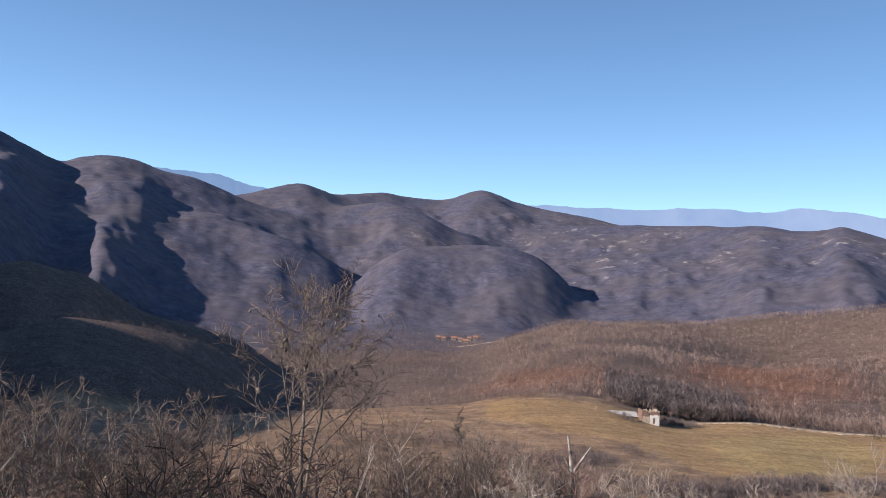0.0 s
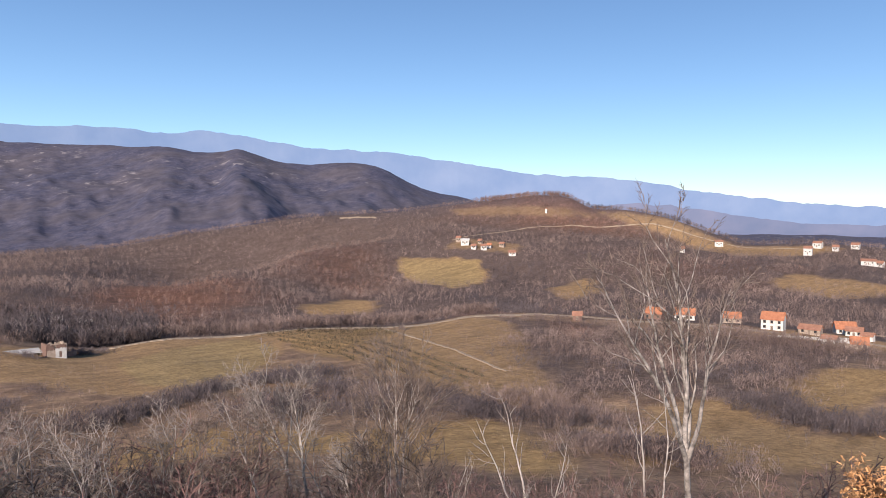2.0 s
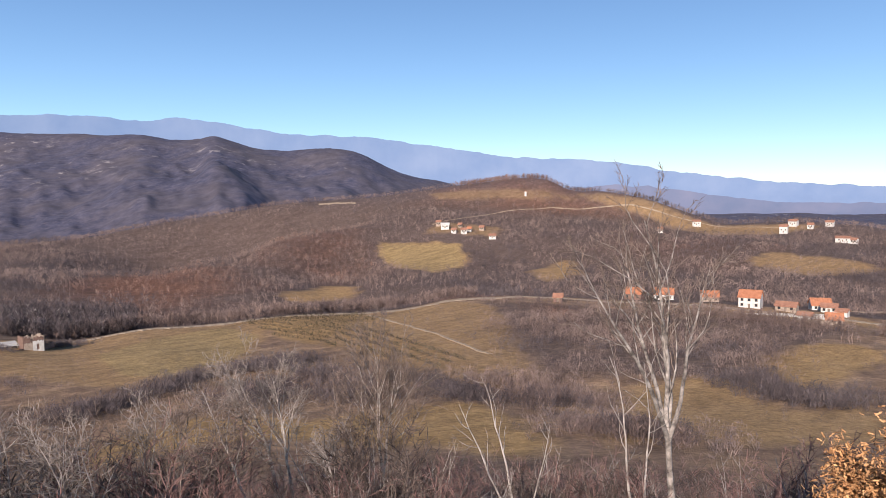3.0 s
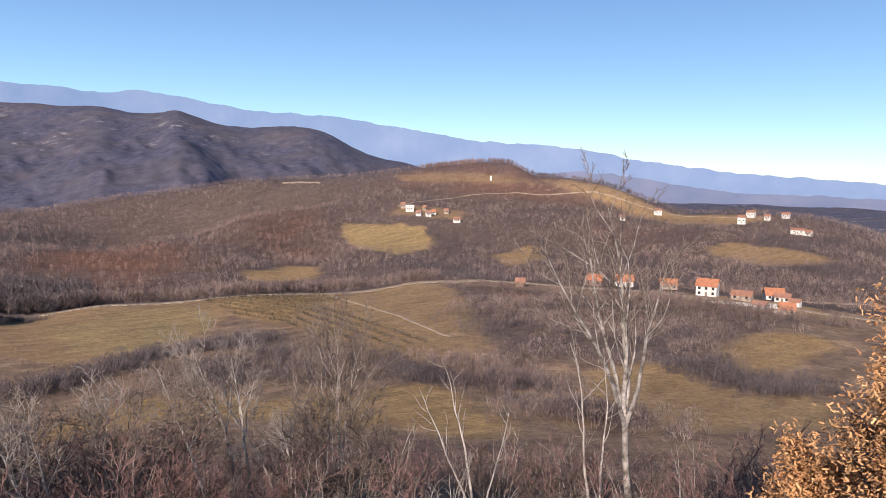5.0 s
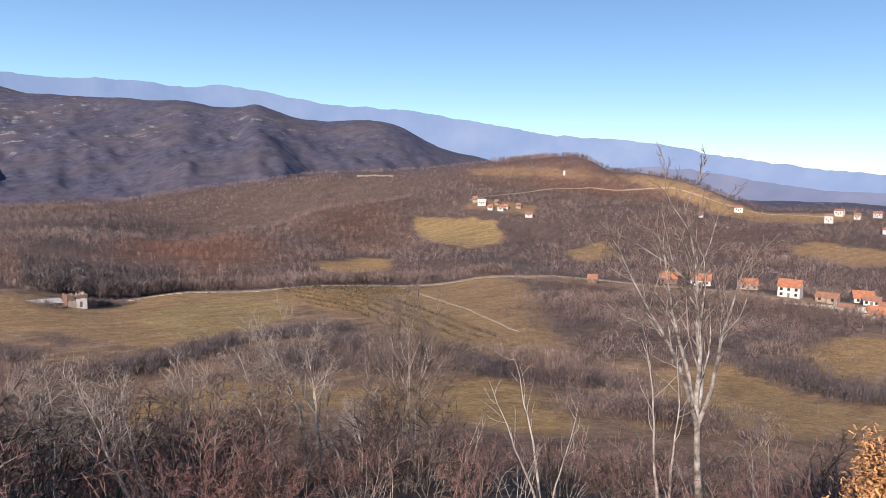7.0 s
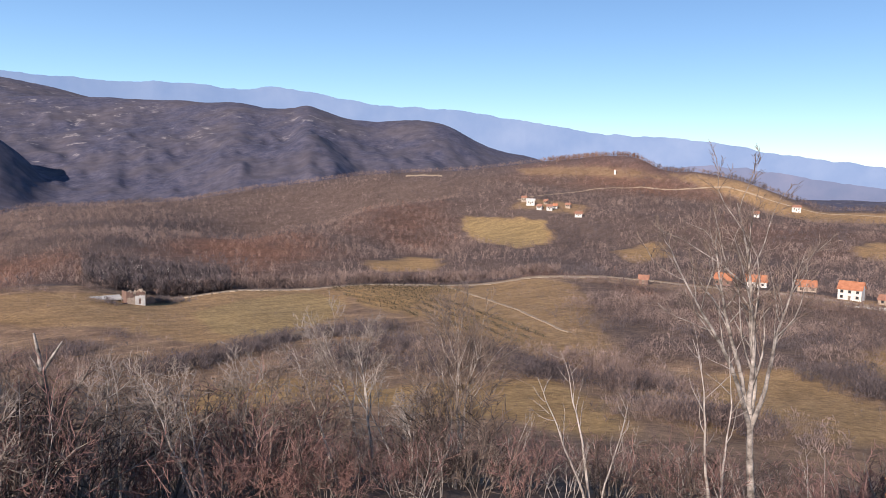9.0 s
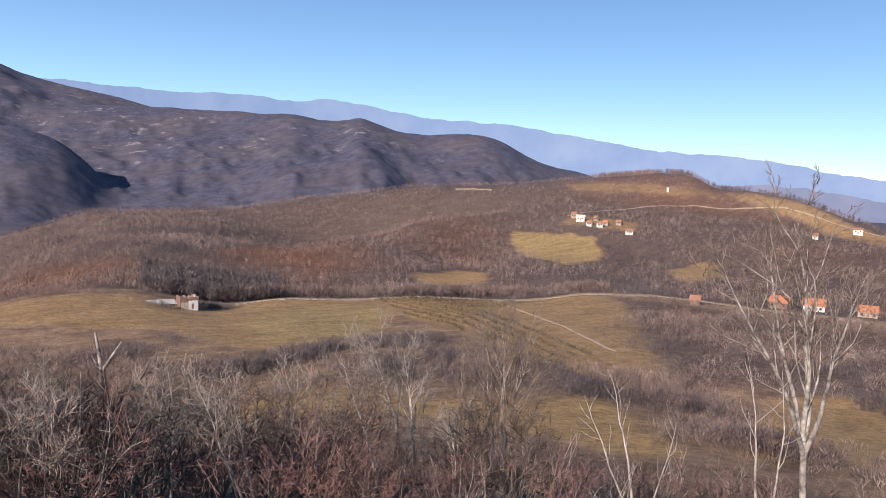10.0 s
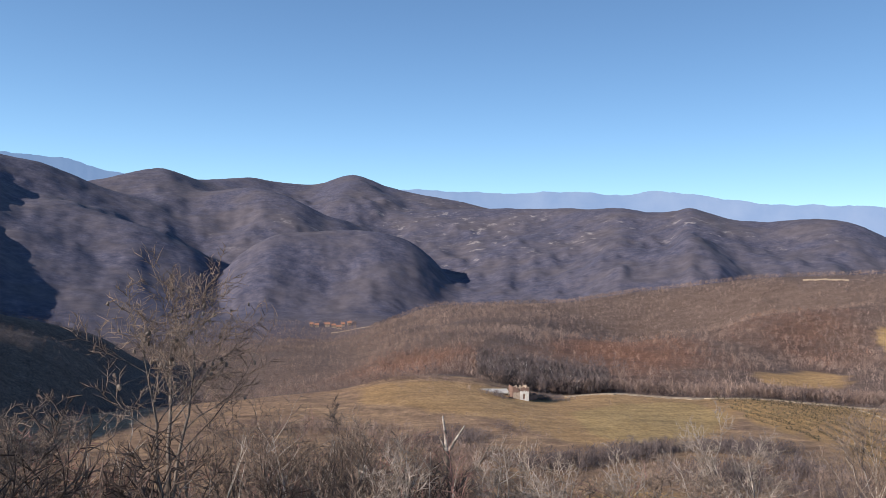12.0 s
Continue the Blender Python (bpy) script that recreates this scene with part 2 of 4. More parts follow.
def ground_material():
    m, nt, b = material("hillside", 0.95)
    big, mid, small = grain(nt, 0.011, 5.0), grain(nt, 0.09, 6.0, roughness=0.7), grain(nt, 0.9, 6.0, roughness=0.75)
    litter = ramp(nt, mid, [(0.3, (0.140, 0.092, 0.060)), (0.5, (0.235, 0.158, 0.098)), (0.72, (0.39, 0.27, 0.155))])
    grass = ramp(nt, small, [(0.25, (0.29, 0.182, 0.075)), (0.55, (0.39, 0.258, 0.108)), (0.8, (0.46, 0.318, 0.150))])
    grass = mix(nt, big, grass, (0.36, 0.236, 0.098))
    worn = ramp(nt, mid, [(0.42, (0, 0, 0)), (0.62, (0.3, 0.3, 0.3))])
    grass = mix(nt, worn, grass, (0.225, 0.150, 0.070))
    rust = ramp(nt, small, [(0.3, (0.115, 0.062, 0.042)), (0.7, (0.205, 0.112, 0.070))])
    # aerial haze put into the far hills' colour as a blue-violet cast
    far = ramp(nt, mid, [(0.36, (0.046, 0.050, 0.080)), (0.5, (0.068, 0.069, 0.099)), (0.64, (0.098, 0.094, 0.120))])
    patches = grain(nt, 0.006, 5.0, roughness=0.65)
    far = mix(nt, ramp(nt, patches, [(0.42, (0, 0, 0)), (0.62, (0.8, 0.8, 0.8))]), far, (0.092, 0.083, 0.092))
    stone = ramp(nt, grain(nt, 0.022, 5.0, roughness=0.7), [(0.59, (0, 0, 0)), (0.66, (0.6, 0.6, 0.6))])
    floor = ramp(nt, small, [(0.3, (0.075, 0.056, 0.048)), (0.7, (0.155, 0.115, 0.092))])
    litter = mix(nt, attribute(nt, "wooded"), litter, floor)
    color = mix(nt, attribute(nt, "rust"), litter, rust)
    color = mix(nt, attribute(nt, "meadow"), color, grass)
    field = ramp(nt, small, [(0.25, (0.27, 0.192, 0.084)), (0.8, (0.36, 0.262, 0.120))])
    color = mix(nt, attribute(nt, "field"), color, field)
    color = mix(nt, attribute(nt, "haze_tint"), color, far)
    bare = nt.nodes.new("ShaderNodeMath")
    bare.operation = "MULTIPLY"
    nt.links.new(stone, bare.inputs[0])
    nt.links.new(attribute(nt, "stony"), bare.inputs[1])
    color = mix(nt, bare.outputs[0], color, (0.38, 0.35, 0.325))
    near = nt.nodes.new("ShaderNodeMath")
    near.operation, near.inputs[0].default_value, near.use_clamp = "SUBTRACT", 1.0, True
    nt.links.new(attribute(nt, "haze_tint"), near.inputs[1])
    near = near.outputs[0]
    plain_color = color
    color = mix(nt, 0.75, color, ramp(nt, small, [(0.28, (0.5, 0.5, 0.5)), (0.72, (1.5, 1.5, 1.5))]), "MULTIPLY")
    color = mix(nt, 0.6, color, ramp(nt, grain(nt, 0.25, 5.0, roughness=0.7), [(0.32, (0.6, 0.58, 0.56)), (0.68, (1.4, 1.4, 1.4))]), "MULTIPLY")
    stripes = nt.nodes.new("ShaderNodeTexCoord")
    stretch = nt.nodes.new("ShaderNodeMapping")
    stretch.inputs["Rotation"].default_value, stretch.inputs["Scale"].default_value = (0, 0, radians(-35)), (0.03, 0.16, 0.16)
    nt.links.new(stripes.outputs["Object"], stretch.inputs["Vector"])
    terraces = node(nt, "ShaderNodeTexNoise", Scale=1.0, Detail=4.0, Roughness=0.6)
    nt.links.new(stretch.outputs[0], terraces.inputs["Vector"])
    color = mix(nt, 0.42, color, ramp(nt, terraces.outputs["Fac"], [(0.34, (0.62, 0.58, 0.54)), (0.62, (1.22, 1.2, 1.16))]), "MULTIPLY")
    soft_far = mix(nt, 0.7, plain_color, ramp(nt, grain(nt, 0.035, 4.0, roughness=0.6), [(0.34, (0.72, 0.72, 0.74)), (0.66, (1.28, 1.28, 1.26))]), "MULTIPLY")
    color = mix(nt, near, soft_far, color)
    color = mix(nt, 1.0, color, (1.0, 0.962, 0.98), "MULTIPLY")
    nt.links.new(color, b.inputs["Base Color"])
    relief = nt.nodes.new("ShaderNodeMath")
    relief.operation = "MULTIPLY"
    nt.links.new(small, relief.inputs[0]), nt.links.new(near, relief.inputs[1])
    bump(nt, b, relief.outputs[0], 0.7, 0.6)
    return m


def backdrop_material(name, dark, light, haze_glow):
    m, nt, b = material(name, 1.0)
    # aerial haze is put into the bluish base colour and the emission
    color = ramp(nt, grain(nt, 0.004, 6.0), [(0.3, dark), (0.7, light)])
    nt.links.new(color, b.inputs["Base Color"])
    b.inputs["Emission Color"].default_value = (*haze_glow, 1)
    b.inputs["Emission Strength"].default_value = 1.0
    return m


def trees(name, dark, light):
    """Bare twigs whose tone goes from tree to tree, and from stand to stand."""
    m, nt, b = material(name, 0.95)
    stand_tone = ramp(nt, grain(nt, 0.03, 5.0, roughness=0.7), [(0.34, (0.58, 0.56, 0.57)), (0.66, (1.36, 1.34, 1.30))])
    color = mix(nt, 1.0, ramp(nt, attribute(nt, "tone"), [(0.1, dark), (0.9, light)]), stand_tone, "MULTIPLY")
    g = nt.nodes.new("ShaderNodeNewGeometry")
    color = mix(nt, 1.0, color, ramp(nt, g.outputs["Random Per Island"], [(0.0, (0.86, 0.86, 0.86)), (1.0, (1.14, 1.14, 1.14))]), "MULTIPLY")
    nt.links.new(color, b.inputs["Base Color"])
    return m


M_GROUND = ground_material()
# bluish colours and emission of the two ranges stand in for haze
M_FAR = backdrop_material("haze_tinted_mountains", (0.075, 0.095, 0.14), (0.12, 0.135, 0.17), (0.088, 0.150, 0.265))
M_FOOT = backdrop_material("haze_tinted_foothills", (0.07, 0.08, 0.11), (0.12, 0.115, 0.14), (0.062, 0.085, 0.150))
M_WOOD = trees("bare_woods", (0.125, 0.090, 0.078), (0.285, 0.212, 0.184))
M_RUST = trees("russet_woods", (0.150, 0.086, 0.066), (0.300, 0.190, 0.150))
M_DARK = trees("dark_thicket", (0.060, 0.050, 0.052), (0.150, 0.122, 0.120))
M_PALEWOOD = trees("pale_stemmed_woods", (0.26, 0.235, 0.22), (0.42, 0.385, 0.36))
M_VINE = trees("vines", (0.055, 0.046, 0.030), (0.12, 0.095, 0.060))
M_BARK = plain("grey_bark", (0.050, 0.040, 0.034), (0.42, 0.370, 0.325), 7.0, relief=0.01)
M_DUSK = plain("dark_bark", (0.075, 0.060, 0.052), (0.20, 0.165, 0.14), 9.0, relief=0.01)
M_TWIG = plain("twigs", (0.095, 0.070, 0.056), (0.24, 0.180, 0.145), 3.0, vary=0.35)
M_PALE = plain("pale_twigs", (0.15, 0.120, 0.100), (0.34, 0.285, 0.245), 3.0, vary=0.3)
M_TANGLE = plain("dark_twigs", (0.045, 0.033, 0.028), (0.15, 0.108, 0.088), 1.2, vary=0.4)
M_REDTWIG = plain("reddish_twigs", (0.130, 0.068, 0.058), (0.29, 0.175, 0.150), 3.0, vary=0.35)
M_STRAW = plain("straw", (0.28, 0.20, 0.10), (0.46, 0.35, 0.18), 6.0, vary=0.3)
M_LEAF = plain("dry_oak_leaf", (0.32, 0.145, 0.058), (0.62, 0.36, 0.170), 5.0, 0.55, vary=0.38)
M_WHITE = plain("whitewash", (0.44, 0.42, 0.38), (0.62, 0.60, 0.56), 0.7)
M_TILE = plain("red_roof_tile", (0.28, 0.11, 0.06), (0.45, 0.195, 0.105), 0.9, vary=0.25)
M_OLDTILE = plain("weathered_roof_tile", (0.22, 0.105, 0.07), (0.34, 0.18, 0.12), 0.8, vary=0.3)
M_STONE = plain("rubble_wall", (0.24, 0.185, 0.14), (0.42, 0.34, 0.27), 1.4, relief=0.05)
M_BRICK = plain("old_brick", (0.13, 0.080, 0.064), (0.22, 0.145, 0.115), 1.2, relief=0.03)
M_GLASS = plain("dark_window", (0.02, 0.022, 0.026), (0.04, 0.045, 0.05), 2.0, 0.15)
M_PLANK = plain("weathered_wood", (0.14, 0.105, 0.08), (0.26, 0.21, 0.17), 2.0)
M_TRACK = plain("dirt_track", (0.27, 0.205, 0.140), (0.40, 0.31, 0.215), 0.35, relief=0.05)
M_CONCRETE = plain("grey_concrete", (0.30, 0.29, 0.27), (0.46, 0.44, 0.41), 0.6)

# ---- meshes ----


def mesh_from(name, verts, faces, mat, smooth=False):
    me = bpy.data.meshes.new(name)
    me.from_pydata(verts, [], faces)
    if smooth:
        me.polygons.foreach_set("use_smooth", [True] * len(me.polygons))
    me.materials.append(mat)
    me.update()
    return me


def part(name, me, parent, label=""):
    ob = new(name, me)
    ob.parent = parent
    return tagged(ob, label)


def thing(name, label, category, group="", kind=""):
    return tagged(new(name), label, category, group, kind)


def big_mesh(name, verts, quads, mat):
    """A mesh from numpy arrays of vertices and of faces of one size."""
    me = bpy.data.meshes.new(name)
    n, size = quads.shape
    me.vertices.add(len(verts))
    me.vertices.foreach_set("co", verts.astype(np.float32).ravel())
    me.loops.add(n * size)
    me.loops.foreach_set("vertex_index", quads.astype(np.int32).ravel())
    me.polygons.add(n)
    me.polygons.foreach_set("loop_start", np.arange(0, n * size, size, dtype=np.int32))
    me.materials.append(mat)
    me.update(calc_edges=True)
    return me


# ---- ground: one sheet to the horizon ----


def line_at(name, az):
    """The distance of one of the land's lines at a heading."""
    places = LINES[name][0]
    return glide(az, [p[0] for p in places], [p[1] for p in places])


def inside(az, d, corners, soft=3.0, ragged=9.0):
    """1 inside a plot given by (heading, distance) corners, with an uneven edge."""
    az, d = np.broadcast_arrays(np.asarray(az, float), np.asarray(d, float))
    out = np.zeros(az.shape)
    lo, hi = min(c[0] for c in corners) - 4, max(c[0] for c in corners) + 4
    pick = (az > lo) & (az < hi) & (d > min(c[1] for c in corners) - 40) & (d < max(c[1] for c in corners) + 40)
    a, r = np.radians(az[pick]), d[pick]
    x, y = -np.sin(a) * r, np.cos(a) * r
    pts = [tuple(heading(c[0]) * c[1])[:2] for c in corners]
    near, odd = np.full(x.shape, 1e9), np.zeros(x.shape, bool)
    for (x0, y0), (x1, y1) in zip(pts, pts[1:] + pts[:1]):
        ex, ey = x1 - x0, y1 - y0
        u = np.clip(((x - x0) * ex + (y - y0) * ey) / (ex * ex + ey * ey), 0, 1)
        near = np.minimum(near, np.hypot(x - x0 - u * ex, y - y0 - u * ey))
        odd ^= ((y0 > y) != (y1 > y)) & (x < ex * (y - y0) / (ey + 1e-9) + x0)
    signed = np.where(odd, near, -near) + ragged * (rough(x / 9, y / 9, 3) + 0.8 * rough(x / 31 + 5, y / 31, 3))
    out[pick] = np.clip(0.5 + signed / (2 * soft), 0, 1)
    return out


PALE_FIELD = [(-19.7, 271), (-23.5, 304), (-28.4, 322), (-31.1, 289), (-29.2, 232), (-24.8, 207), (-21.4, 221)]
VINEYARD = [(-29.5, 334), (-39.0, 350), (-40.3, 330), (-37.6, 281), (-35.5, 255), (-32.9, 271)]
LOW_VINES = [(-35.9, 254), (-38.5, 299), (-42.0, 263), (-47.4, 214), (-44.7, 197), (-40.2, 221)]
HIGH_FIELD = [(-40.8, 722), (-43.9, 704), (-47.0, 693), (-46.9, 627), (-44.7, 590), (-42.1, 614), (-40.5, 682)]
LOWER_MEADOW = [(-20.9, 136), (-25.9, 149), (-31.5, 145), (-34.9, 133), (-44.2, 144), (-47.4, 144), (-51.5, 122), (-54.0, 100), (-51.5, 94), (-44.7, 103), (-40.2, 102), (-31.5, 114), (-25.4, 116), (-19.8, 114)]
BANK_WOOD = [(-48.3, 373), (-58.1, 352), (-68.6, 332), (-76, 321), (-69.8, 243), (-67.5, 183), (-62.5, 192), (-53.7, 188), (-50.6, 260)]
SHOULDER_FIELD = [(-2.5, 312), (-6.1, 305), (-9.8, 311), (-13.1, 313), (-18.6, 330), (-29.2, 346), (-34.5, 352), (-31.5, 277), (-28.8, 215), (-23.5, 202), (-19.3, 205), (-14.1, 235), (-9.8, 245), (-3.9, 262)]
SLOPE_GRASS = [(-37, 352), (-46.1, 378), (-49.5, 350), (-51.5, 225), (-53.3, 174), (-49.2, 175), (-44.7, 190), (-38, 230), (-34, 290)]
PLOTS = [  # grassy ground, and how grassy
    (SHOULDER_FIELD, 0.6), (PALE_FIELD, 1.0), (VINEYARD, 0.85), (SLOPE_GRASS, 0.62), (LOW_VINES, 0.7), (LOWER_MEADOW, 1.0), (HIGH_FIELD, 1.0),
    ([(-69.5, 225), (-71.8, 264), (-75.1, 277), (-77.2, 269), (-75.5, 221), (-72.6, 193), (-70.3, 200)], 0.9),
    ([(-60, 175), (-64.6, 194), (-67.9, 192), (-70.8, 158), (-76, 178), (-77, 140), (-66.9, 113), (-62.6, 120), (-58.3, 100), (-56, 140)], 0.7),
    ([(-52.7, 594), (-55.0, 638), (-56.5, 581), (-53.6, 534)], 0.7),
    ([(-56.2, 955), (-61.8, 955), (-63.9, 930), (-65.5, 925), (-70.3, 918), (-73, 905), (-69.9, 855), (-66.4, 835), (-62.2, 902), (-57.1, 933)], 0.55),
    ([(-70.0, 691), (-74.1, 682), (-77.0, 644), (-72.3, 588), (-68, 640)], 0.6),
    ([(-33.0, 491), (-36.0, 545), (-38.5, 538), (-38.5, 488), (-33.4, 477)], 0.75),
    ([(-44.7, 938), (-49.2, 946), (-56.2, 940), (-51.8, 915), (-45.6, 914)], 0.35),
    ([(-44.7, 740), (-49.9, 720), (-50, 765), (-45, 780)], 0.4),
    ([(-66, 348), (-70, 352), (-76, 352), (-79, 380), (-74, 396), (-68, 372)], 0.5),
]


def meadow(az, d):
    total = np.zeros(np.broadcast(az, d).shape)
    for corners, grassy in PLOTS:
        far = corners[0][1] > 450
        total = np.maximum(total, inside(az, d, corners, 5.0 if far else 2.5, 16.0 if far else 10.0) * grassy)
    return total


def blot(az, d, az0, az1, d0, d1):
    """1 in the middle of a stretch of headings and distances, fading out unevenly."""
    x, y = -np.sin(np.radians(az)) * d, np.cos(np.radians(az)) * d
    u, v = (az - (az0 + az1) / 2) / ((az1 - az0) / 2), (d - (d0 + d1) / 2) / ((d1 - d0) / 2)
    return np.clip(1.25 - np.hypot(u, v) + 1.6 * rough(x / 40, y / 40, 4), 0, 1)


def russet(az, d):
    return np.maximum.reduce([blot(az, d, -32, -17, 440, 600), 0.85 * blot(az, d, -14, 1, 360, 520), 0.6 * blot(az, d, -42, -30, 560, 760), 0.7 * blot(az, d, -60, -44, 860, 1010),
                              0.8 * blot(az, d, -57, -52, 300, 372), 0.7 * blot(az, d, -52, -44, 395, 460), 0.5 * blot(az, d, -64, -58, 215, 330), 0.4 * blot(az, d, -70, -56, 620, 800)])


AZ = np.concatenate([np.arange(-180, -92, 4), np.arange(-92, 46, 0.19), np.arange(46, 180, 4)])
DIST = np.concatenate([[0.4], np.geomspace(1.2, 100, 80), np.geomspace(102, 1200, 270), np.geomspace(1210, 3600, 190), np.geomspace(3640, 4950, 14)])


def build_ground():
    az, d = np.meshgrid(AZ, DIST)
    h = land(az, d)
    x, y = -np.sin(np.radians(az)) * d, np.cos(np.radians(az)) * d
    canopy = np.clip((d - 1000) / 200, 0, 1)
    h = h + canopy * (rough(x / 16, y / 16, 2) * 3.0 + (np.random.default_rng(5).random(d.shape) - 0.5) * 0.4)
    rows, cols = d.shape
    verts = np.stack([x, y, h], -1).reshape(-1, 3)
    i = np.arange(rows - 1)[:, None] * cols + np.arange(cols)[None]
    j = np.arange(rows - 1)[:, None] * cols + (np.arange(cols)[None] + 1) % cols
    quads = np.stack([i, i + cols, j + cols, j], -1).reshape(-1, 4)
    me = big_mesh("ground", verts, quads, M_GROUND)
    me.polygons.foreach_set("use_smooth", np.full(len(quads), True))
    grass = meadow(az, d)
    # weight of the painted haze: grows with distance, starts nearer on the left
    haze_tint = np.clip((d - 900) / 250 + np.clip((az + 4) / 30, 0, 0.5), 0, 1) * np.clip((d - 700) / 250, 0, 1)
    stony = np.clip((d - 1500) / 400, 0, 1) * np.clip((rough(x / 320, y / 320, 3) + 0.10) * 5, 0, 1) * np.clip((14 - az) / 24, 0.2, 1)
    stony = np.maximum(stony, blot(az, d, -31.5, -27, 2250, 2500) * 1.2)
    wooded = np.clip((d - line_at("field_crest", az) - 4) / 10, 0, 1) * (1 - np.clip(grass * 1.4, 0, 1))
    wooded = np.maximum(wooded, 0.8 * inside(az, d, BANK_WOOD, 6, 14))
    layers = {"wooded": np.maximum(wooded, 0.7 * np.clip((95 - d) / 30, 0, 1)), "meadow": grass, "rust": russet(az, d) * wooded, "haze_tint": haze_tint, "stony": stony, "field": np.maximum(inside(az, d, PALE_FIELD, 1.5, 3), inside(az, d, HIGH_FIELD, 3, 6))}
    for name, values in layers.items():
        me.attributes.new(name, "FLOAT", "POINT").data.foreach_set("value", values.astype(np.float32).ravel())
    return tagged(new("ground", me), "hilly ground of dry grass, leaf litter and bare winter woods", "ground", kind="structure")


build_ground()


def build_range(name, dist, crest, base, mat, label, bumps):
    az = np.arange(-100, 52, 0.12)
    top = np.tan(np.radians(glide(az, [c[0] for c in crest], [c[1] for c in crest]))) * dist + rough(az * 0.9, 0 * az + bumps, 5) * dist * 0.006
    rows = []
    for k in range(14):
        u = k / 13
        lift = top + (base - top) * u**0.8 + rough(az * 0.5, 0 * az + 9 * u, 4) * dist * 0.03 * u
        r = dist - 260 * u
        rows.append(np.stack([-np.sin(np.radians(az)) * r, np.cos(np.radians(az)) * r, lift + EYE], -1))
    verts = np.stack(rows)
    n, c = verts.shape[:2]
    i = (np.arange(n - 1)[:, None] * c + np.arange(c - 1)[None]).ravel()
    return tagged(new(name, big_mesh(name, verts.reshape(-1, 3), np.stack([i, i + c, i + c + 1, i + 1], -1), mat)), label, "mountains", kind="structure")


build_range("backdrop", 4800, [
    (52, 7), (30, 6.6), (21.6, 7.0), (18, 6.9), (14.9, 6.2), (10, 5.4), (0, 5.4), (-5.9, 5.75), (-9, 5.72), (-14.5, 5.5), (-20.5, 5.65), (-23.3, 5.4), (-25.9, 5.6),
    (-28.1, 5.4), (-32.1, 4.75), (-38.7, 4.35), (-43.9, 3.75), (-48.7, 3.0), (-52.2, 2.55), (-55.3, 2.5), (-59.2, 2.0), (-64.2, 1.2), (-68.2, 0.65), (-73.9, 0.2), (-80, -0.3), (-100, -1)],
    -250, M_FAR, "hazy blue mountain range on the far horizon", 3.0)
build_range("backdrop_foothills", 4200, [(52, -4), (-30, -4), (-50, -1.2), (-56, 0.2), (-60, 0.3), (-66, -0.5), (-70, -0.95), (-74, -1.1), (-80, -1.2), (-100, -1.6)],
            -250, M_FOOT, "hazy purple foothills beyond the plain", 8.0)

# ---- woods and thickets, far too many to count ----
RNG = np.random.default_rng(11)


def crowns(az, d, height, spread, count, low, thick):
    """Bare crowns: at each place a stem and a cloud of thin slanting sprays, as slivers; low: where the cloud begins, as a share of the height."""
    n = len(az)
    x, y, z = -np.sin(np.radians(az)) * d, np.cos(np.radians(az)) * d, land(az, d)
    turn = RNG.random((n, count)) * 2 * math.pi
    up = RNG.random((n, count))
    out = spread[:, None] * np.sqrt(RNG.random((n, count))) * np.sqrt(np.clip(1 - (1.7 * up - 0.75) ** 2, 0.05, 1))
    at = np.stack([x[:, None] + out * np.cos(turn), y[:, None] + out * np.sin(turn), z[:, None] + height[:, None] * (low + (0.9 - low) * up)], -1)
    way = np.stack([np.cos(turn) * 0.6, np.sin(turn) * 0.6, 0.62 + 0 * turn], -1) + RNG.normal(0, 0.5, (n, count, 3))
    way = way * (height[:, None] * RNG.uniform(0.07, 0.19, (n, count)))[..., None]
    at[:, 0], way[:, 0] = np.stack([x, y, z + 0.34 * height], -1), np.stack([0 * x, 0 * x, 0.42 * height], -1)
    face = RNG.random((n, count)) * math.pi
    wide = (height[:, None] * thick * RNG.uniform(0.5, 1.3, (n, count)))[..., None] * np.stack([np.cos(face), np.sin(face), 0 * face], -1)
    wide[:, 0] *= 0.4
    return np.stack([at - way, at - wide, at + way, at + wide], -2).reshape(-1, 3)


def wood(name, az, d, height, spread, count, mat, label, low=0.3, thick=0.034, category="woods"):
    """One mesh of many bare trees; each tree has a tone of its own."""
    verts = crowns(az, d, height, spread, count, low, thick)
    quads = np.arange(len(verts)).reshape(-1, 4)
    me = big_mesh(name, verts, quads, mat)
    tone = np.repeat(np.clip(RNG.normal(0.5, 0.2, len(az)), 0, 1), count * 4)
    me.attributes.new("tone", "FLOAT", "POINT").data.foreach_set("value", tone.astype(np.float32))
    return tagged(new(name, me), label, category, kind="stuff")


CLEARINGS = [  # heading, distance, metres across: yards round the houses
    (-68.5, 376, 26), (-73.2, 404, 24), (-71, 374, 18), (-73.9, 342, 14), (-62.4, 440, 18), (-60.5, 440, 16), (-65.7, 425, 16), (-15.4, 300, 22), (-45.7, 745, 26), (-46.6, 728, 20), (-47.2, 727, 16),
    (-49.4, 712, 18), (-48.7, 747, 18), (-52, 925, 22), (-62.2, 826, 18), (-70.6, 861, 20), (-74.3, 822, 22), (-72.1, 340, 14),
]


def scatter(n, az0, az1, d0, d1):
    """Random places over a sector, even by area."""
    az = RNG.uniform(az0, az1, n)
    return az, np.sqrt(RNG.uniform(d0 * d0, d1 * d1, n))


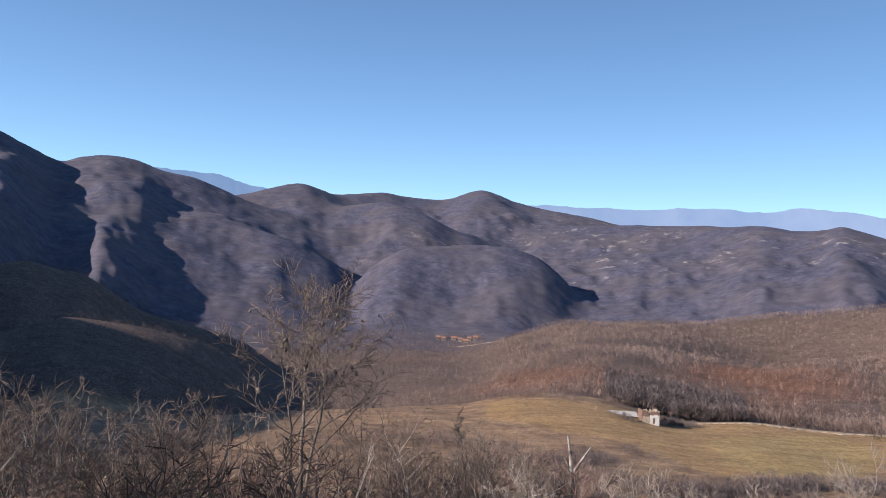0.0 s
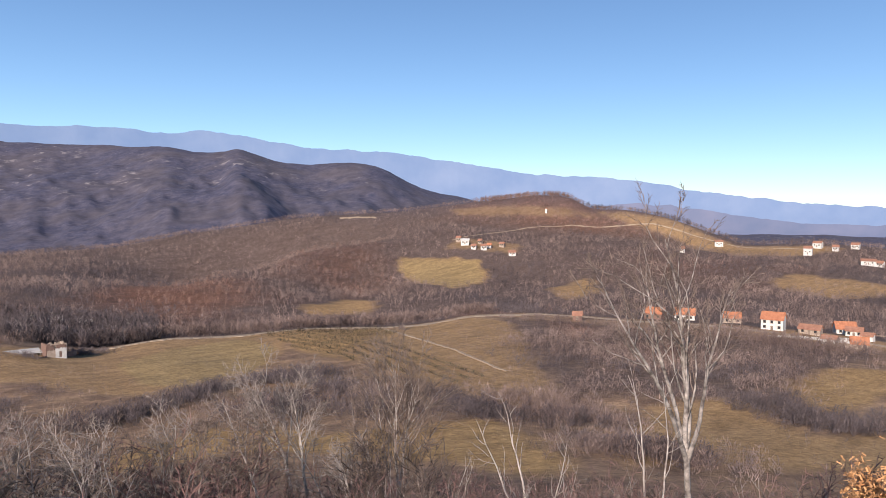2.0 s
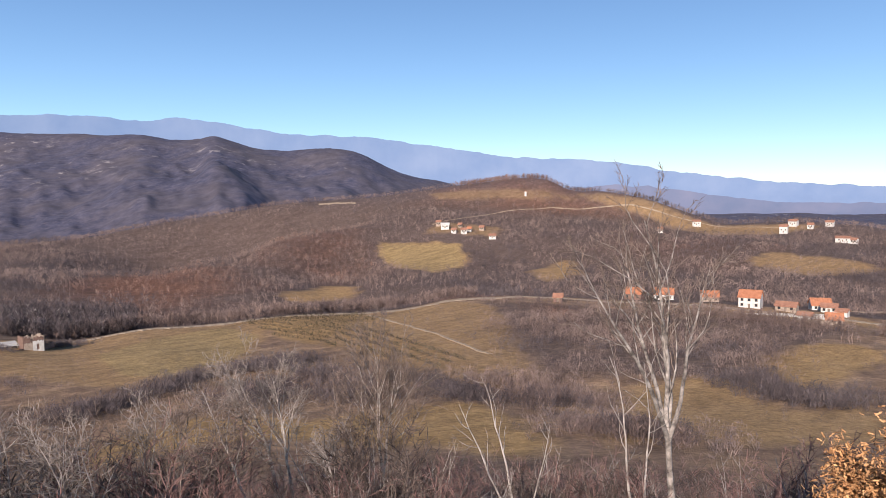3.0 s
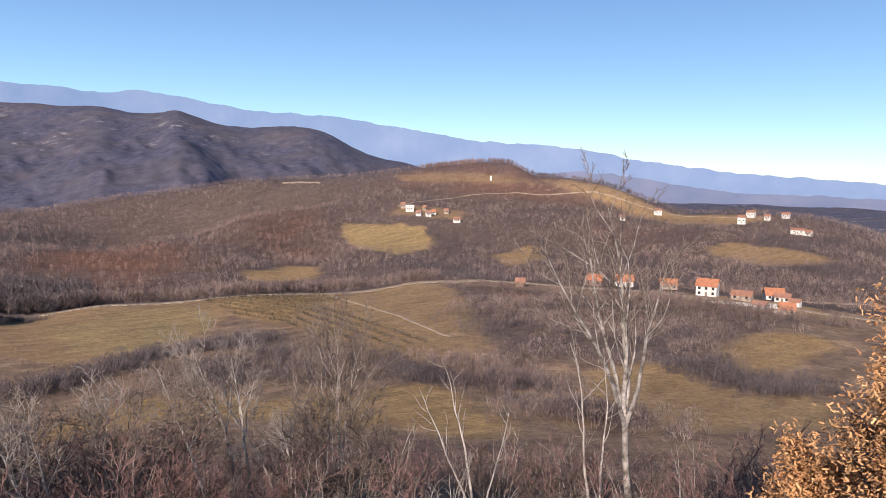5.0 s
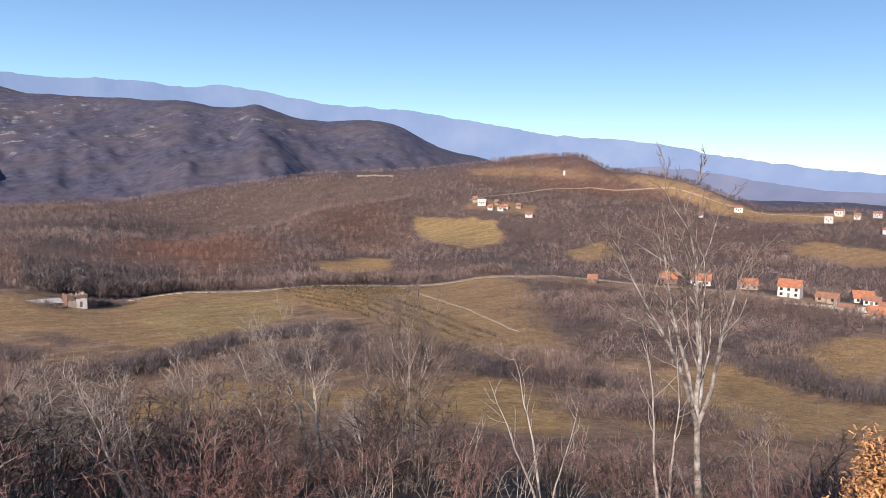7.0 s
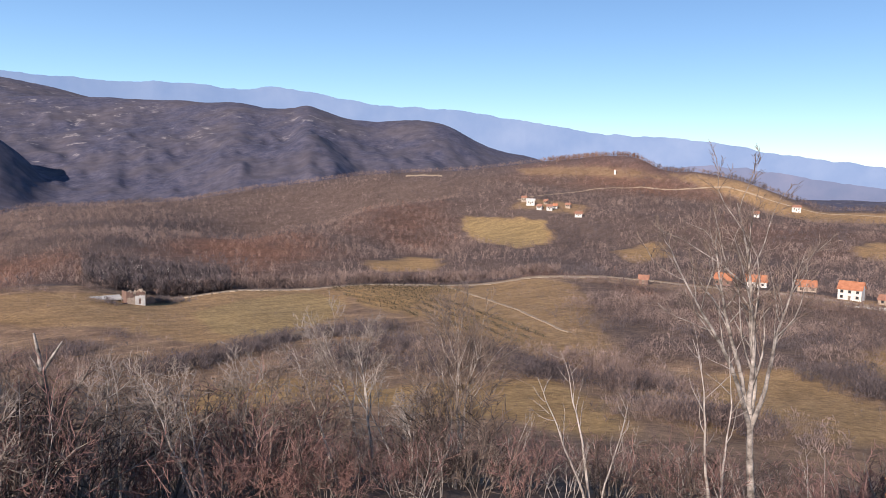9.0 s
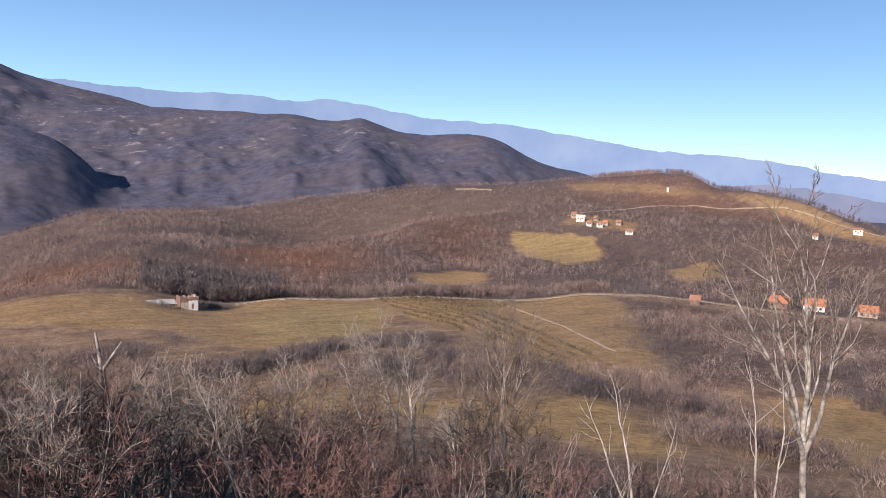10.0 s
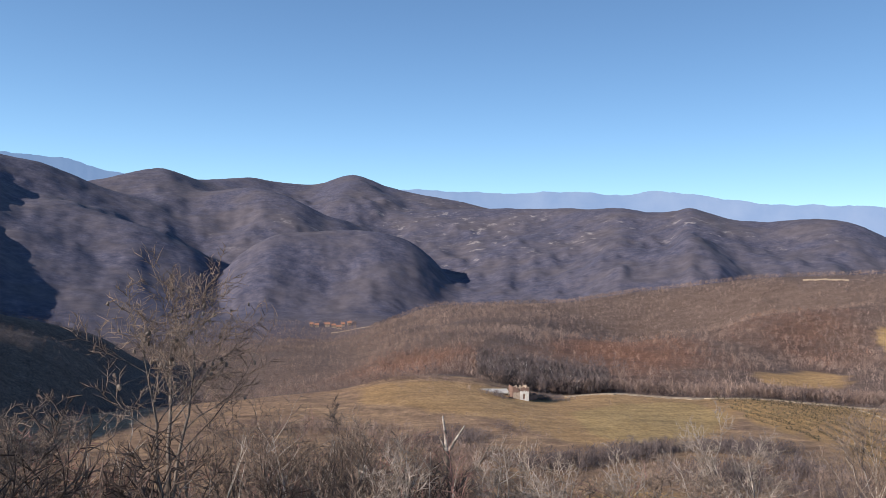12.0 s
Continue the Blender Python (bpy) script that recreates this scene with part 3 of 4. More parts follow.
def thin_out(az, d, keep):
    ok = RNG.random(len(az)) < keep
    for a, r, w in CLEARINGS:
        gap = np.hypot(np.radians(az - a) * r, d - r)
        ok &= (gap > w / 2) & ~((np.abs(np.radians(az - a) * r) < w * 0.4) & (d < r) & (d > r - 1.6 * w))
    return az[ok], d[ok]


def grove(az, d, size, sharp=6.0, level=0.0):
    x, y = -np.sin(np.radians(az)) * d, np.cos(np.radians(az)) * d
    return np.clip(0.5 + sharp * (rough(x / size, y / size, 4) - level), 0, 1)


def build_woods():
    az, d = scatter(74000, -86, 38, 330, 1130)
    crest = line_at("field_crest", az)
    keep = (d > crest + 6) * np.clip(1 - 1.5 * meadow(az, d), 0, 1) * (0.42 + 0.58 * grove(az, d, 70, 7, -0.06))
    keep = keep * (d < np.where(az < -3, line_at("long_crest", az) + 25, 1120)) * np.where((az < -52) & (d > 450), 0.62 + 0.38 * grove(az, d, 40, 9, 0), 1)
    az, d = thin_out(az, d, keep)
    red = russet(az, d) > 0.2 + RNG.random(len(az)) * 0.7
    # az > 11: dark twig colour stands in for shade on the left hill
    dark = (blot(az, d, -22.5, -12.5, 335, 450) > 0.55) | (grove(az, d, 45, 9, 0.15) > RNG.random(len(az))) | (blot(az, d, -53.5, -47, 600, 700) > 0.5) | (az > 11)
    for name, pick, mat, label in (
        ("winter_woods", ~red & ~dark, M_WOOD, "grey-brown leafless winter woods over the hillsides"),
        ("russet_woods", red & ~dark, M_RUST, "russet oak woods with withered leaves on the slopes"),
        ("dark_woods", dark, M_DARK, "dark stands of bare trees in the hollows, and left-hill trees coloured dark as if shaded"),
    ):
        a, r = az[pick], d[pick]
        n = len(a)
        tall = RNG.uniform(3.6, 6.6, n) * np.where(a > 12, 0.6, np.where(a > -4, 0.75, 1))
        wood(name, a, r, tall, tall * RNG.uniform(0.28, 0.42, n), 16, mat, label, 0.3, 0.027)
    # tall trees along the foot of the wood, and the dark stand behind the ruin
    az = RNG.uniform(-48, -18, 1500)
    az, d = thin_out(az, line_at("field_crest", az) + RNG.uniform(9, 34, 1500), 0.9 * grove(az, az * 0 + 380, 25, 4, -0.15))
    n = len(az)
    wood("wood_edge", az, d, RNG.uniform(5.0, 8.5, n), RNG.uniform(1.1, 2.0, n), 24, M_WOOD, "row of tall bare trees along the field's upper edge", 0.3, 0.016)
    az, d = thin_out(*scatter(2400, -22.5, -12.5, 338, 440), 0.85)
    ok = d > line_at("field_crest", az) + 7
    az, d = az[ok], d[ok]
    n = len(az)
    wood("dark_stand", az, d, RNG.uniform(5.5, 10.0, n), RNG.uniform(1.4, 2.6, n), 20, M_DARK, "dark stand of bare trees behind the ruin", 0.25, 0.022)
    az, d = scatter(210, -22, -13, 345, 420)
    wood("pale_stems", az, d, RNG.uniform(6, 9, 210), RNG.uniform(0.8, 1.5, 210), 14, M_PALEWOOD, "pale birch-like stems standing in the dark wood", 0.4, 0.012)
    # the bank below the hamlet
    az, d = scatter(12000, -80, -46, 170, 385)
    az, d = thin_out(az, d, inside(az, d, BANK_WOOD, 12, 26) * (0.08 + 0.72 * grove(az, d, 26, 10, -0.02)) * (1 - 0.5 * (meadow(az, d) > 0.85)))
    red = russet(az, d) > 0.35 + RNG.random(len(az)) * 0.5
    dark = grove(az, d, 24, 8, 0.10) > RNG.random(len(az))
    for name, pick, mat, label in (("bank_woods", ~red & ~dark, M_WOOD, "clumped grey-brown bare trees on the bank"), ("bank_russet", red & ~dark, M_RUST, "russet bushes among the bare trees of the bank"),
                                   ("bank_thicket", dark, M_DARK, "dark thicket on the bank below the hamlet")):
        n = int(pick.sum())
        wood(name, az[pick], d[pick], RNG.uniform(1.8, 4.6, n), RNG.uniform(0.9, 2.0, n), 26, mat, label, 0.12, 0.018)
    # scrub over the rough grass and the near slope
    az, d = scatter(26000, -86, 38, 58, 345)
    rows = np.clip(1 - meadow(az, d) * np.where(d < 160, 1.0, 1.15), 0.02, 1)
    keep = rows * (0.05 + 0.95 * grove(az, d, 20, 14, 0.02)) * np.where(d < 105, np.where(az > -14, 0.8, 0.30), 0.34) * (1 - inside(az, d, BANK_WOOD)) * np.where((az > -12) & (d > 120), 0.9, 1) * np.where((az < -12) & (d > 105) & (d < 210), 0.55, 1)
    az, d = thin_out(az, d, keep)
    dark = grove(az, d, 26, 9, 0.08) > RNG.random(len(az))
    for name, pick, mat, label in (("scrub", ~dark, M_WOOD, "brown leafless scrub between the meadows"), ("dark_scrub", dark, M_DARK, "dark bare blackthorn on the slope")):
        n = int(pick.sum())
        wood(name, az[pick], d[pick], RNG.uniform(0.8, 2.4, n) * np.where(d[pick] < 110, 0.7, 1), RNG.uniform(0.7, 1.6, n), 30, mat, label, 0.10, 0.016)
    # rows of small bushes on the terraced slope
    az, d = scatter(900, -54, -44, 180, 360)
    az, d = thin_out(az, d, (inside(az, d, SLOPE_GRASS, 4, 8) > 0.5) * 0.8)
    n = len(az)
    wood("slope_bushes", az, d, RNG.uniform(0.7, 1.7, n), RNG.uniform(0.7, 1.5, n), 26, M_WOOD, "small brown bushes dotted over a grassy slope", 0.08, 0.022)


build_woods()


def hedge(name, points, wide, n, tall, mat, label):
    """A ragged line of bushes along (heading, distance) points."""
    u = RNG.uniform(0, len(points) - 1, n)
    pts = np.array([tuple(heading(a) * d)[:2] for a, d in points])
    x = np.interp(u, range(len(pts)), pts[:, 0]) + RNG.normal(0, wide, n)
    y = np.interp(u, range(len(pts)), pts[:, 1]) + RNG.normal(0, wide, n)
    az, d = np.degrees(np.arctan2(-x, y)), np.hypot(x, y)
    ok = grove(az, d, 16, 10, -0.10) > RNG.random(n)
    az, d = az[ok], d[ok]
    n = len(az)
    wood(name, az, d, RNG.uniform(0.5, 1.1, n) * tall, RNG.uniform(0.8, 1.8, n), 46, mat, label, 0.06, 0.018, "hedge")


hedge("gully_hedge", [(-16.5, 163), (-20.0, 172), (-23.7, 185), (-26.0, 195), (-29.2, 203), (-31.6, 207), (-35.0, 222)], 3.5, 900, 3.6, M_DARK, "dark ragged hedge of bare bushes along the gully")
hedge("meadow_thicket", [(-29.9, 158), (-32.4, 178), (-35.0, 200), (-37.6, 172), (-38.4, 152)], 5.5, 750, 4.2, M_DARK, "dark thicket of bare bushes above the lower meadow")
hedge("thicket_fringe", [(-28, 165), (-32, 170), (-36, 182), (-40, 172), (-43, 160)], 7.0, 520, 3.4, M_WOOD, "grey-brown bushes round a dark thicket")
hedge("low_clump", [(-42.0, 184), (-44.7, 168), (-46.5, 156), (-47.9, 148)], 4.0, 420, 3.4, M_DARK, "dark clump of bushes beside the lower meadow")
hedge("scrub_line", [(-49.2, 184), (-52.9, 170), (-55.6, 150), (-58.3, 118), (-61.8, 114)], 7.5, 1000, 3.2, M_WOOD, "grey-brown scrub running down beside the meadow")
hedge("scrub_shade", [(-53, 160), (-56, 138), (-58.5, 117), (-62, 112)], 4.0, 380, 3.4, M_DARK, "dark bushes at the meadow's lower corner")
hedge("shoulder_hedge", [(-9.8, 182), (-11.9, 202), (-13.6, 218)], 4.0, 320, 3.0, M_DARK, "dark bushes below the ruin's pasture")
hedge("left_hedge", [(-16, 150), (-10, 170), (-4, 200), (2, 210), (9, 190)], 9.0, 800, 3.0, M_WOOD, "brown bushes along the shoulder of the hill")
hedge("shoulder_edge", [(0, 318), (-5, 312), (-10, 318), (-13, 322)], 3.5, 360, 2.8, M_WOOD, "brown bushes along the pasture's upper edge")
hedge("knoll_thicket", [(-66.3, 178), (-68.7, 196), (-70.8, 174), (-73, 170), (-76, 185)], 5.0, 560, 3.6, M_DARK, "dark thicket under the grassy knoll")
hedge("hamlet_trees", [(-57, 350), (-62, 345), (-66, 338), (-70, 326), (-74, 320), (-78, 330)], 4.5, 560, 5.5, M_WOOD, "bare brown trees on the bank below the hamlet")
hedge("ridge_trees", [(-55, 992), (-58, 985), (-62, 972), (-66, 955), (-72, 950)], 8.0, 420, 7.5, M_DARK, "line of dark bare trees along the hill's crest")
hedge("knob_trees", [(-47, 985), (-50, 990), (-54, 992)], 9.0, 420, 7.0, M_RUST, "bare brown trees crowning the hilltop")
hedge("ruin_hedge", [(-19, 312), (-17.5, 308), (-16.6, 304)], 2.5, 150, 3.0, M_DARK, "dark overgrown bushes beside the ruin")
hedge("yard_bushes", [(-13.6, 292), (-14.4, 286), (-14.9, 290)], 2.0, 90, 2.4, M_DARK, "dark brambles round a collapsed yard")
hedge("track_bush", [(-40.2, 341), (-41.0, 338)], 1.4, 40, 4.0, M_DARK, "dark round bush beside the track")


def build_underbrush():
    az, d = RNG.uniform(-88, 37, 2400), RNG.uniform(22, 70, 2400)
    red = grove(az, d, 7, 9, 0.06) > RNG.random(len(az))
    for name, pick, mat, label in (("underbrush", ~red, M_TWIG, "tangled grey-brown undergrowth on the near slope"), ("red_underbrush", red, M_REDTWIG, "tangled reddish undergrowth on the near slope")):
        n = int(pick.sum())
        wood(name, az[pick], d[pick], RNG.uniform(0.6, 1.5, n), RNG.uniform(0.7, 1.5, n), 70, mat, label, 0.05, 0.0085, "undergrowth")


build_underbrush()


def build_tufts():
    az, d = scatter(36000, -88, 36, 25, 210)
    keep = 0.1 + 0.5 * grove(az, d, 12, 6, 0)
    az, d = thin_out(az, d, keep)
    n = len(az)
    wood("dry_grass", az, d, RNG.uniform(0.2, 0.5, n), RNG.uniform(0.3, 0.8, n), 5, M_STRAW, "tufts of dry straw-coloured grass on the slope", 0.1, category="grass")


build_tufts()


def build_vines():
    """Rows of vines on the terraced fields."""
    for name, corners, first, turn, gap, label in (("vine_rows", VINEYARD, (-34.5, 300), 2, 6.0, "rows of pruned vines across a sloping field"), ("low_vine_rows", LOW_VINES, (-41, 250), -19, 6.0, "rows of low vines on the lower terraces")):
        at = heading(first[0]) * first[1]
        u, v = heading(turn), heading(turn + 90)
        k, s = np.meshgrid(np.arange(-24, 25), np.arange(-90, 90, 0.8))
        k, s = k.ravel(), s.ravel() + RNG.uniform(-0.2, 0.2, k.size)
        x, y = at.x + v.x * k * gap + u.x * s, at.y + v.y * k * gap + u.y * s
        az, d = np.degrees(np.arctan2(-x, y)), np.hypot(x, y)
        ok = (inside(az, d, corners, 1.0, 4.0) > 0.5) & (RNG.random(len(az)) < 0.9)
        az, d = az[ok], d[ok]
        n = len(az)
        wood(name, az, d, RNG.uniform(1.2, 1.7, n), np.full(n, 0.6), 9, M_VINE, label, 0.10, 0.15, "vines")
    az, d = [], []
    for row in range(7):
        for k in range(40):
            az.append(-41.4 - 5.8 * k / 39), d.append(700 + row * 6 - 1.2 * k * 0.25 + RNG.uniform(-0.6, 0.6))
    az, d = np.array(az), np.array(d)
    wood("orchard_rows", az, d, RNG.uniform(1.8, 2.8, len(az)), np.full(len(az), 0.9), 8, M_DARK, "rows of small orchard trees above a field", category="orchard")


build_vines()

# ---- tracks ----


def track(name, points, width, label):
    """A strip of earth laid along (heading, distance) points."""
    pts = []
    for (a0, d0), (a1, d1) in zip(points, points[1:]):
        for k in range(24):
            u = k / 24
            pts.append(heading(a0) * d0 * (1 - u) + heading(a1) * d1 * u)
    verts, faces = [], []
    for k, p in enumerate(pts):
        q = pts[min(k + 1, len(pts) - 1)] - pts[max(k - 1, 0)]
        side = Vector((-q.y, q.x, 0)).normalized() * width * (0.5 + 0.16 * math.sin(k * 1.7) + 0.1 * math.sin(k * 0.61))
        p = p + side.normalized() * (1.2 * math.sin(k * 0.37) + 0.6 * math.sin(k * 0.83 + 1)) * min(1, width / 5) * 0.7
        for e in (-1.3, -1, 1, 1.3):
            v = p + side * e
            z = float(land(math.degrees(math.atan2(-v.x, v.y)), math.hypot(v.x, v.y)))
            verts.append((v.x, v.y, z + (0.22 if abs(e) == 1 else -0.3)))
        if k:
            b = 4 * k
            faces += [(b - 4 + j, b - 3 + j, b + 1 + j, b + j) for j in range(3)]
    return tagged(new(name, mesh_from(name, verts, faces, M_TRACK)), label, "track", kind="structure")


track("road_field_edge", [(-17.5, 326), (-21, 333), (-25, 338), (-30, 343), (-36, 352), (-40, 358), (-44, 372), (-47, 384), (-52, 393), (-56, 394)], 6.0, "pale dirt track along the upper field edge")
track("road_hamlet", [(-56, 394), (-61, 388), (-65, 374), (-68.2, 361), (-70.5, 360), (-74.3, 367), (-78, 376), (-84, 400)], 6.0, "pale dirt road through the hamlet")
track("road_slope", [(-39.4, 344), (-42.9, 296), (-46.5, 247), (-49.2, 221)], 1.1, "worn dirt track down the grassy slope")
track("road_ridge", [(-44.7, 774), (-46.5, 800), (-49.2, 852), (-54, 905), (-60, 930), (-65, 915), (-71, 900)], 2.0, "pale dirt road over the long hill")
track("road_terrace", [(-74, 440), (-77, 452), (-80, 470)], 3.0, "pale dirt road climbing behind the hamlet")
track("road_crest", [(-35.9, 925), (-37.4, 928), (-38.8, 930)], 4.0, "pale bare strip of road on the crest")
track("road_valley", [(-1, 1020), (-3.5, 1015), (-6, 985)], 5.0, "pale road down in the valley")

# ---- houses ----


def box_mesh(name, size, mat, at=(0, 0, 0)):
    sx, sy, sz = size
    x, y, z = at
    v = [(x + a * sx / 2, y + b * sy / 2, z + c * sz) for c in (0, 1) for a, b in ((-1, -1), (1, -1), (1, 1), (-1, 1))]
    f = [(3, 2, 1, 0), (4, 5, 6, 7), (0, 1, 5, 4), (1, 2, 6, 5), (2, 3, 7, 6), (3, 0, 4, 7)]
    return mesh_from(name, v, f, mat)


def gable_walls(name, w, l, h, rise, mat):
    """Four walls with gables at both ends of the ridge, which runs along x."""
    v = [(-w / 2, -l / 2, -2), (w / 2, -l / 2, -2), (w / 2, l / 2, -2), (-w / 2, l / 2, -2), (-w / 2, -l / 2, h), (w / 2, -l / 2, h), (w / 2, l / 2, h), (-w / 2, l / 2, h),
         (-w / 2, 0, h + rise), (w / 2, 0, h + rise)]
    f = [(0, 1, 5, 4), (2, 3, 7, 6), (1, 2, 6, 9, 5), (3, 0, 4, 8, 7), (3, 2, 1, 0)]
    return mesh_from(name, v, f, mat)


def roof_mesh(name, w, l, h, rise, over, mat, ribs=16):
    """A pitched roof with eaves: one chevron drawn along the ridge, its tiles in ribs that rise and fall."""
    verts, faces = [], []
    drop, e = rise * over / (l / 2), l / 2 + over
    for k in range(ribs + 1):
        x = -w / 2 - over + (w + 2 * over) * k / ribs
        t = 0.15 + 0.07 * (k % 2)
        verts += [(x, -e, h - drop), (x, 0, h + rise), (x, e, h - drop), (x, e, h - drop + t), (x, 0, h + rise + t), (x, -e, h - drop + t)]
        if k:
            b = 6 * k
            faces += [(b - 6 + j, b - 6 + (j + 1) % 6, b + (j + 1) % 6, b + j) for j in range(6)]
    b = 6 * ribs
    faces += [(0, 5, 4, 1), (1, 4, 3, 2), (b, b + 1, b + 4, b + 5), (b + 1, b + 2, b + 3, b + 4)]
    return mesh_from(name, verts, faces, mat)


def house(az, d, w, l, h, rise, face, wall_mat, roof_mat, label, windows=((-0.3, 0.3), (0.3, 0.3)), door=0.0, chimney=True, group="", lift=0.0):
    """A gabled house; face: the heading to which its long front looks."""
    ob = thing("house", label, "house", group)
    p = ground_at(az, d)
    ob.matrix_world = pose(p.x, p.y, p.z + 0.3 + lift, 0, 0, face + 180)
    part("wall", gable_walls("wall", w, l, h, rise, wall_mat), ob)
    roof = part("roof", roof_mesh("roof", w, l, h, rise, 0.5, roof_mat), ob)
    if chimney:
        part("chimney", box_mesh("chimney", (0.6, 0.6, rise * 0.7 + 0.9), M_BRICK, (w * 0.2, l * 0.12, h + rise * 0.6)), roof)
    for u, v in windows:
        for side in (-1,):
            frame_part = part("window", box_mesh("window", (1.3, 0.12, 1.4), M_PLANK, (u * w, side * (l / 2 + 0.04), v * h)), ob)
            part("pane", box_mesh("pane", (1.0, 0.06, 1.1), M_GLASS, (u * w, side * (l / 2 + 0.1), v * h + 0.15)), frame_part)
    part("door", box_mesh("door", (1.1, 0.12, 2.1), M_PLANK, (door * w, -l / 2 - 0.05, 0.0)), ob)
    return ob


TWO_ROWS = ((-0.33, 0.16), (0.33, 0.16), (-0.33, 0.62), (0.0, 0.62), (0.33, 0.62))
HAMLET = "houses of the near hamlet"
# facing the eye: heading of the house plus 180, turned a little
house(-68.5, 378, 9.6, 8.4, 5.2, 3.0, 102, M_WHITE, M_TILE, "white two-storey house with a bright orange tiled roof", TWO_ROWS, group=HAMLET)
house(-73.0, 408, 9, 8, 2.8, 3.0, 120, M_WHITE, M_TILE, "low white house with an orange hipped roof", group=HAMLET)
house(-73.6, 398, 7, 5, 2.8, 1.6, 100, M_WHITE, M_OLDTILE, "small white outbuilding before an orange-roofed house", group=HAMLET, chimney=False)
house(-70.9, 374, 9, 6, 2.4, 1.8, 96, M_STONE, M_OLDTILE, "low stone shed with a weathered tile roof", group=HAMLET, chimney=False)
house(-73.9, 342, 6.2, 6, 2.2, 2.4, 110, M_STONE, M_TILE, "small stone hut with an orange roof beside a yard", group=HAMLET, chimney=False)
house(-74.4, 386, 5, 4, 2.2, 1.2, 90, M_WHITE, M_OLDTILE, "little white shed at the end of the yard", windows=(), group=HAMLET, chimney=False)
house(-72.1, 343, 5.5, 4, 2.4, 1.2, 95, M_CONCRETE, M_OLDTILE, "pale concrete shed under the yard wall", windows=(), group=HAMLET, chimney=False)
house(-62.4, 440, 11, 8, 3.4, 3.2, 120, M_WHITE, M_TILE, "long white house with a pale orange roof behind trees", group=HAMLET)
house(-60.3, 440, 10, 8, 3.6, 3.0, 100, M_BRICK, M_TILE, "brick house with an orange roof among bare trees", group=HAMLET)
house(-65.7, 425, 9, 7, 3.0, 2.8, 120, M_STONE, M_TILE, "stone barn with an orange tiled roof", group=HAMLET, chimney=False)
house(-54.5, 372, 4.4, 4, 2.6, 1.6, 120, M_BRICK, M_OLDTILE, "tiny brick hut in the scrub by the track", windows=(), chimney=False)
VILLAGE = "houses of the hillside village"
for a, r, w, h, f, roofing, words in (
    (-45.7, 745, 9.5, 4.6, 130, M_WHITE, "white house with a pale roof on the hillside"), (-46.4, 729, 6, 3.2, 115, M_OLDTILE, "small white house above a field"),
    (-47.15, 728, 6.5, 4.0, 140, M_OLDTILE, "whitewashed farmhouse with a weathered roof"), (-47.6, 738, 5, 2.8, 120, M_TILE, "small farm building with a red roof"),
    (-49.4, 711, 8, 3.0, 130, M_OLDTILE, "low white farm building at the wood's edge"), (-48.6, 747, 6, 3.2, 110, M_OLDTILE, "pale stone house behind the others"),
    (-45.2, 762, 6, 4.4, 118, M_OLDTILE, "grey stone barn with a sagging roof"), (-46.9, 752, 5, 3.0, 100, M_OLDTILE, "old stone cottage among the farm buildings"),
):
    house(a, r, w * 0.85, w * 0.65, h * 0.8, 1.7, f, M_STONE if "stone" in words else M_WHITE, roofing, words, ((-0.25, 0.35), (0.25, 0.35)), group=VILLAGE, lift=0.6)
RIDGE = "scattered houses along the ridge"
for a, r, w, h, f, words in (
    (-64.7, 899, 9, 4, 120, "white house far off on the ridge"), (-62.15, 826, 5, 3.2, 110, "small white house below the ridge road"),
    (-70.6, 861, 8, 6.5, 100, "tall white house on the open ridge"), (-71.2, 905, 9, 4.5, 90, "pale house behind the ridge meadow"),
    (-74.3, 822, 13, 3.4, 105, "long low white farmhouse on the slope"), (-73.5, 905, 8, 3.6, 95, "pale-walled house at the end of the ridge"),
    (-72.3, 890, 6, 3.4, 95, "brown-roofed house on the ridge"), (-75.0, 818, 6, 3.0, 80, "small white barn beside a farmhouse"),
):
    house(a, r, w, w * 0.75, h, 2.0, f, M_WHITE, M_OLDTILE, words, ((-0.25, 0.35), (0.25, 0.35)), group=RIDGE, lift=0.8)
for a, r, w in ((-0.7, 1082, 9), (0.1, 1076, 7), (-1.6, 1050, 8), (-2.4, 1082, 7), (0.5, 1084, 6), (-1.2, 1068, 7), (-1.9, 1074, 6)):
    house(a, r, w * 0.8, w * 0.6, 3, 1.8, 180, M_STONE, M_OLDTILE, "pale village house down in the valley", group="houses in the valley", lift=0.3)


def chapel():
    ob = thing("white_tower", "small white tower standing near the hilltop", "tower")
    p = ground_at(-52.0, 925)
    ob.matrix_world = pose(p.x, p.y, p.z, 0, 0, 128)
    part("shaft", box_mesh("shaft", (2.4, 2.4, 6.6), M_WHITE, (0, 0, -1.5)), ob)
    cap = [(-1.5, -1.5, 5.1), (1.5, -1.5, 5.1), (1.5, 1.5, 5.1), (-1.5, 1.5, 5.1), (0, 0, 6.6)]
    part("roof", mesh_from("roof", cap, [(0, 1, 4), (1, 2, 4), (2, 3, 4), (3, 0, 4), (3, 2, 1, 0)], M_OLDTILE), ob)


chapel()


